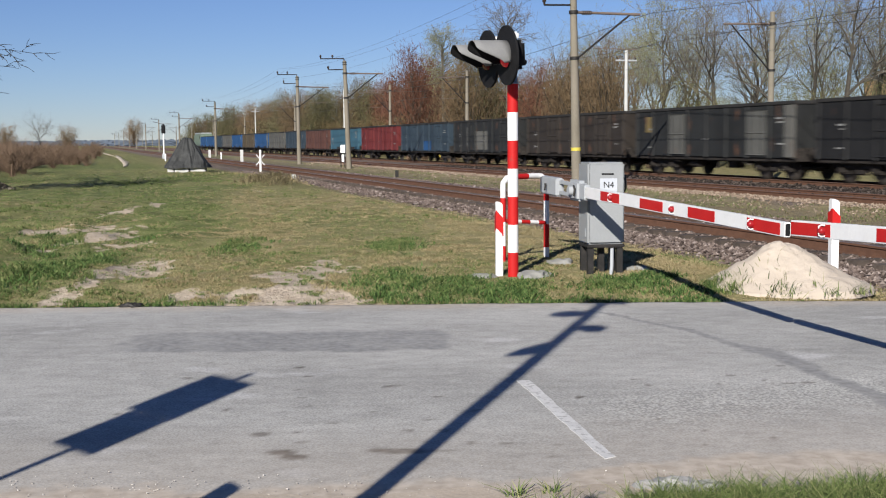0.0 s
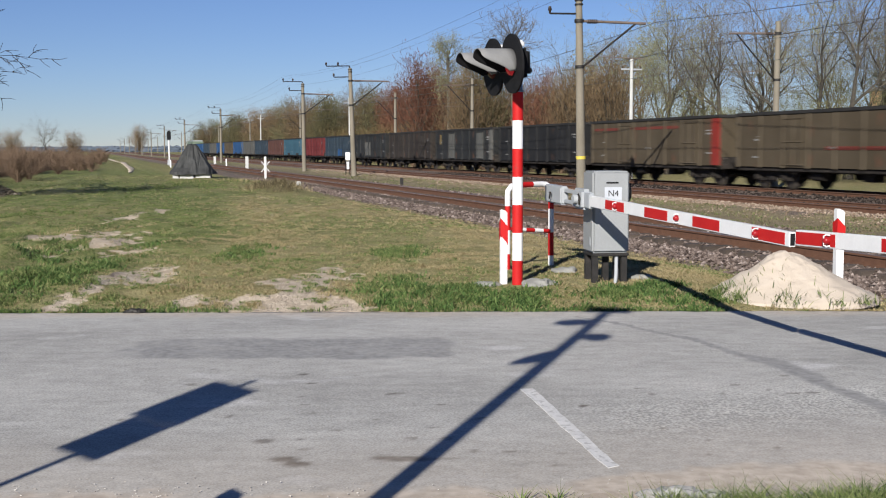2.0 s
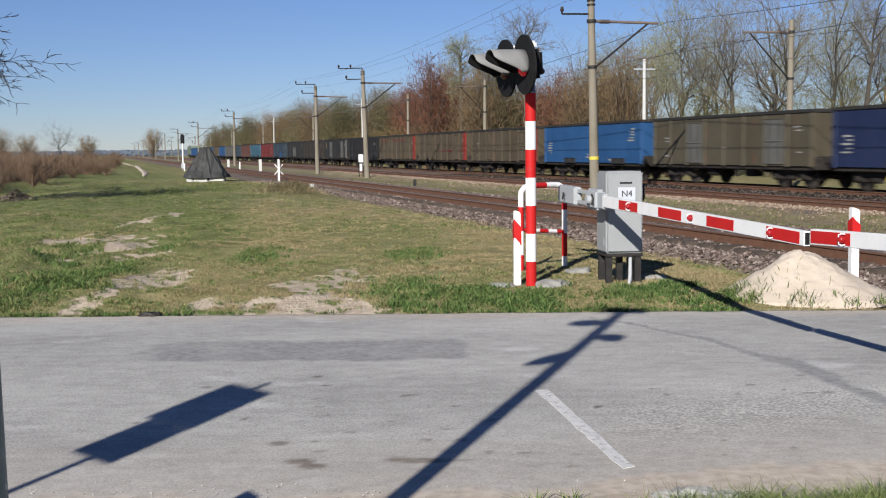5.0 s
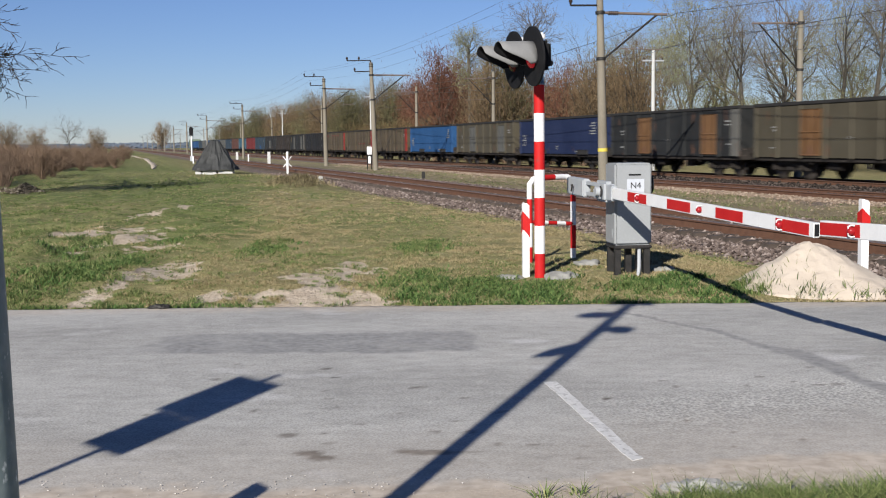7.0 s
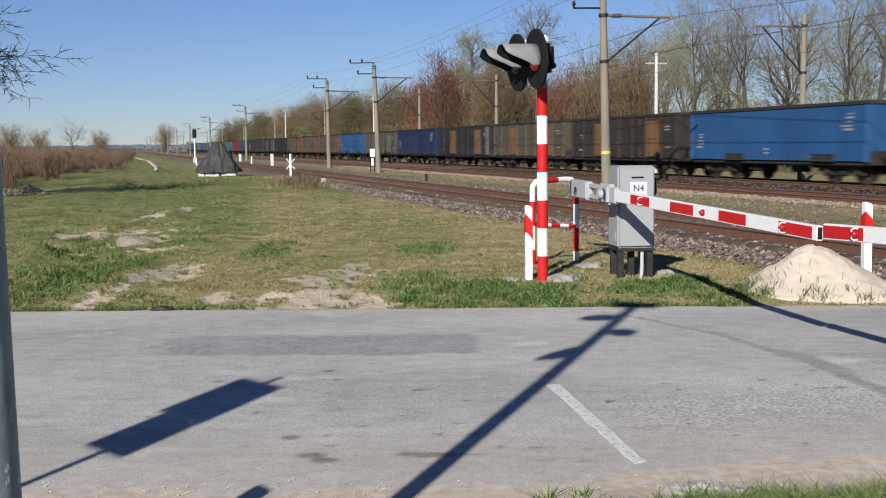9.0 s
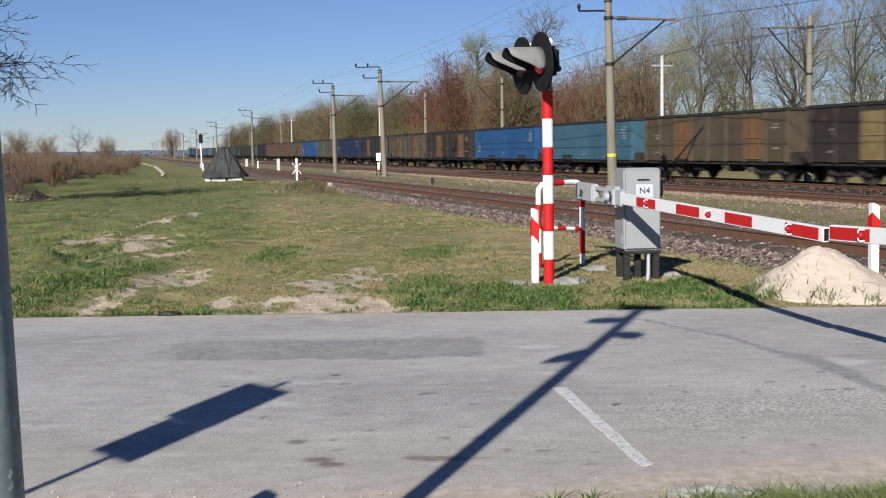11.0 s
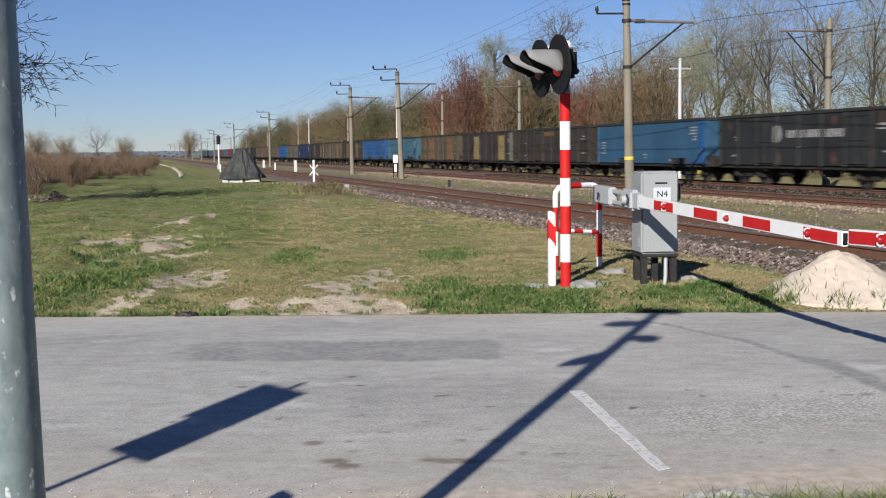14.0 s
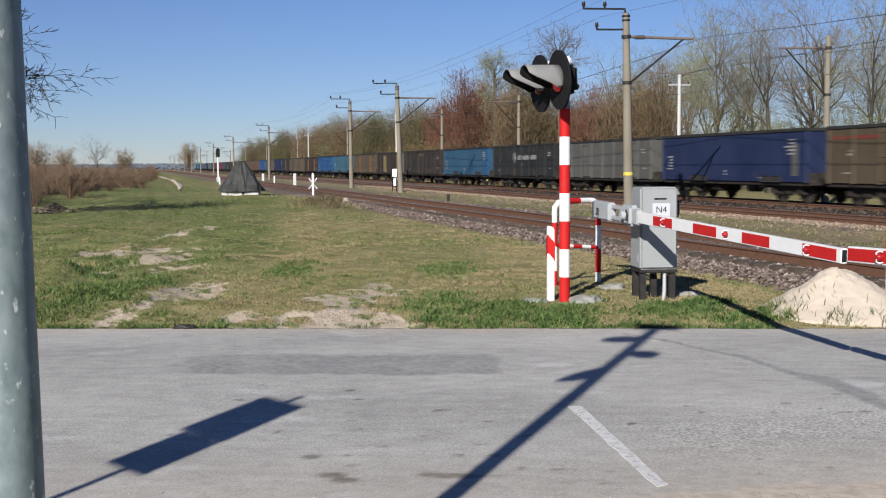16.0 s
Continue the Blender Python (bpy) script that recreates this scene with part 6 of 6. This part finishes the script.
BALLAST = island_mat("ballast_stone", [(0.045, 0.033, 0.028), (0.10, 0.075, 0.063), (0.17, 0.133, 0.114), (0.12, 0.092, 0.079), (0.32, 0.265, 0.235)], 0.9)
PALEST = island_mat("pale_ballast_stone", [(0.13, 0.09, 0.062), (0.22, 0.165, 0.12), (0.34, 0.27, 0.205), (0.18, 0.13, 0.095)], 0.9)
PEBBLE = island_mat("pebble", [(0.3, 0.27, 0.24), (0.45, 0.42, 0.38), (0.6, 0.58, 0.54)], 0.8)
g = random.Random(4)
sp = []
while len(sp) < 30000:
    s_ = 7.5 * (70 / 7.5) ** g.random()
    p_ = g.choice((g.uniform(8.4, 11.1), g.uniform(8.7, 11.1), g.uniform(8.7, 10.6), g.uniform(11.25, 12.65), g.uniform(12.75, 14.6)))
    if p_ < 8.9 and g.random() < 0.6:
        continue
    q = at(s_, p_)
    sp.append((q.x, q.y, ground_z(s_, p_) + g.uniform(-0.01, 0.03) - (0.02 if p_ > 10.85 else 0), g.uniform(0.02, 0.045) * (1 + s_ * 0.008)))
stones("ballast", sp, BALLAST, "brownish-grey crushed stone ballast of the near track")
sp = []
while len(sp) < 9000:
    s_ = 18 * (100 / 18) ** g.random()
    p_ = g.uniform(18.4, 19.75) if g.random() < 0.85 else g.uniform(17.4, 18.4)
    q = at(s_, p_)
    sp.append((q.x, q.y, ground_z(s_, p_) + g.uniform(-0.01, 0.02), g.uniform(0.02, 0.045) * (1 + s_ * 0.004)))
stones("pale_ballast", sp, PALEST, "pale new crushed stone ballast beside the double track")
sp = [(g.uniform(-2.6, 3.2), 5.42 + g.gauss(0, 0.14), 0.010, g.uniform(0.002, 0.005)) for _ in range(500)]
stones("road_grit", sp, PEBBLE, "small pale pebbles on the sandy shoulder", "grit")
# shade between the double track's rails, put into the dark stone colours
SHADEST = island_mat("shaded_ballast_stone", [(0.014, 0.011, 0.01), (0.032, 0.025, 0.021), (0.05, 0.039, 0.032)], 0.9)
sp = []
while len(sp) < 8000:
    s_ = 16 * (80 / 16) ** g.random()
    p_ = g.uniform(19.9, 27.6)
    q = at(s_, p_)
    sp.append((q.x, q.y, ground_z(s_, p_) + g.uniform(0.0, 0.04), g.uniform(0.03, 0.06) * (1 + s_ * 0.004)))
stones("oily_ballast", sp, SHADEST, "dark ballast between the double track's rails, shade in its colour")
# grass between the tracks
mg_, md_ = [], []
while len(mg_) + len(md_) < 19000:
    s_, p_ = 13 * (80 / 13) ** g.random(), g.uniform(14.7, 18.5)
    q = at(s_, p_)
    k_ = noise.noise(Vector((q.x * 0.8, q.y * 0.4, 31)))
    if k_ < -0.15 and g.random() < 0.8:
        continue
    z0 = ground_z(s_, p_) - 0.01
    for _ in range(5):
        (mg_ if g.random() < 0.45 + 0.9 * k_ else md_).append((q.x + g.gauss(0, 0.07), q.y + g.gauss(0, 0.07), z0, g.uniform(0.02, 0.075), g.uniform(0.012, 0.026)))
blades("trackside_grass", mg_, GREEN, "patchy green grass between the tracks")
blades("dry_trackside_grass", md_, DULL, "dry grass between the tracks")
# rubble dumped at the field's edge, and crumbs of dug soil
RUBBLE = island_mat("rubble", [(0.03, 0.025, 0.018), (0.08, 0.066, 0.046), (0.15, 0.125, 0.088), (0.30, 0.265, 0.215)], 0.9)
sp = []
for cx, cy, rx, ry, hh, n_, big in ((-15.4, 39.8, 0.6, 1.2, 0.36, 800, 0.04), (-16.8, 41.4, 0.5, 0.5, 0.12, 120, 0.06), (-6.95, 25.5, 0.12, 0.4, 0.07, 130, 0.016)):
    for _ in range(n_):
        a_, f_ = g.uniform(0, 6.283), g.random() ** 0.6
        x_, y_ = cx + math.cos(a_) * f_ * rx, cy + math.sin(a_) * f_ * ry
        sp.append((x_, y_, ground_at(x_, y_) + hh * (1 - f_) * g.uniform(0.5, 1.1), big * g.uniform(0.5, 1.5)))
stones("rubble", sp, RUBBLE, "crumbly dark soil and pale rubble in the field grass", "rubble")
# tall dry grass on the hummock beside the ballast
hum = []
for cx, cy, r_, n_ in ((-6.2, 43.6, 0.55, 420), (-6.9, 46.5, 0.6, 260), (-9.6, 56.0, 1.4, 300), (-7.2, 33.0, 1.0, 200), (-7.6, 21.5, 0.6, 350), (-6.6, 17.4, 0.35, 300)):
    for _ in range(n_):
        x_, y_ = cx + g.gauss(0, r_), cy + g.gauss(0, r_)
        hum.append((x_, y_, ground_at(x_, y_) - 0.02, g.uniform(0.06, 0.22) * (1 if cy > 40 else 0.6), g.uniform(0.015, 0.03) * (1 if cy > 40 else 0.5)))
blades("tall_dry_grass", hum, STRAW, "tall dry grass tufts on low hummocks")
clump = []
for cx, cy, r_, n_ in ((-6.4, 43.4, 0.45, 900), (-7.3, 45.5, 0.4, 420), (-5.9, 41.5, 0.3, 260)):
    for _ in range(n_):
        x_, y_ = cx + g.gauss(0, r_), cy + g.gauss(0, r_ * 1.5)
        clump.append((x_, y_, ground_at(x_, y_) - 0.02, g.uniform(0.08, 0.36), g.uniform(0.012, 0.028)))
blades("weathered_grass_clump", clump, DULL, "brown weathered grass clump beside the ballast")
# dry reeds and brush at the field's edge
V, F = [], []
for _ in range(30000):
    b = g.uniform(-0.56, -0.325 + 0.02 * g.random())
    d = g.uniform(46, 120)
    if b > -0.40 and d < 62 + (b + 0.40) * 500:
        continue
    x, y = b * d, d
    h = g.uniform(0.5, 1.5) * (0.6 + 0.6 * (noise.noise(Vector((x * 0.3, y * 0.15, 2))) + 0.5))
    a = Vector((x, y, -0.05))
    prism(V, F, a, a + Vector((g.gauss(0, 0.2), g.gauss(0, 0.2), h)), 0.012 + d * 0.0002, 0.005, 3)
reed = tagged(new("dry_reeds", mesh_of("dry_reeds", V, F, BRUSH)), "dry brown reeds and brush at the field edge", "brush", kind="stuff")


# ---- motion ----
def motions():
    times = [0, 0.1, 0.5] + list(range(1, 16)) + [15.5, 15.9, 16]
    for s, ob in TRAIN:
        walk(ob, [(t, on_track(s + SPEED * t, TRAIN_P, RAIL_Z)) for t in times])


motions()
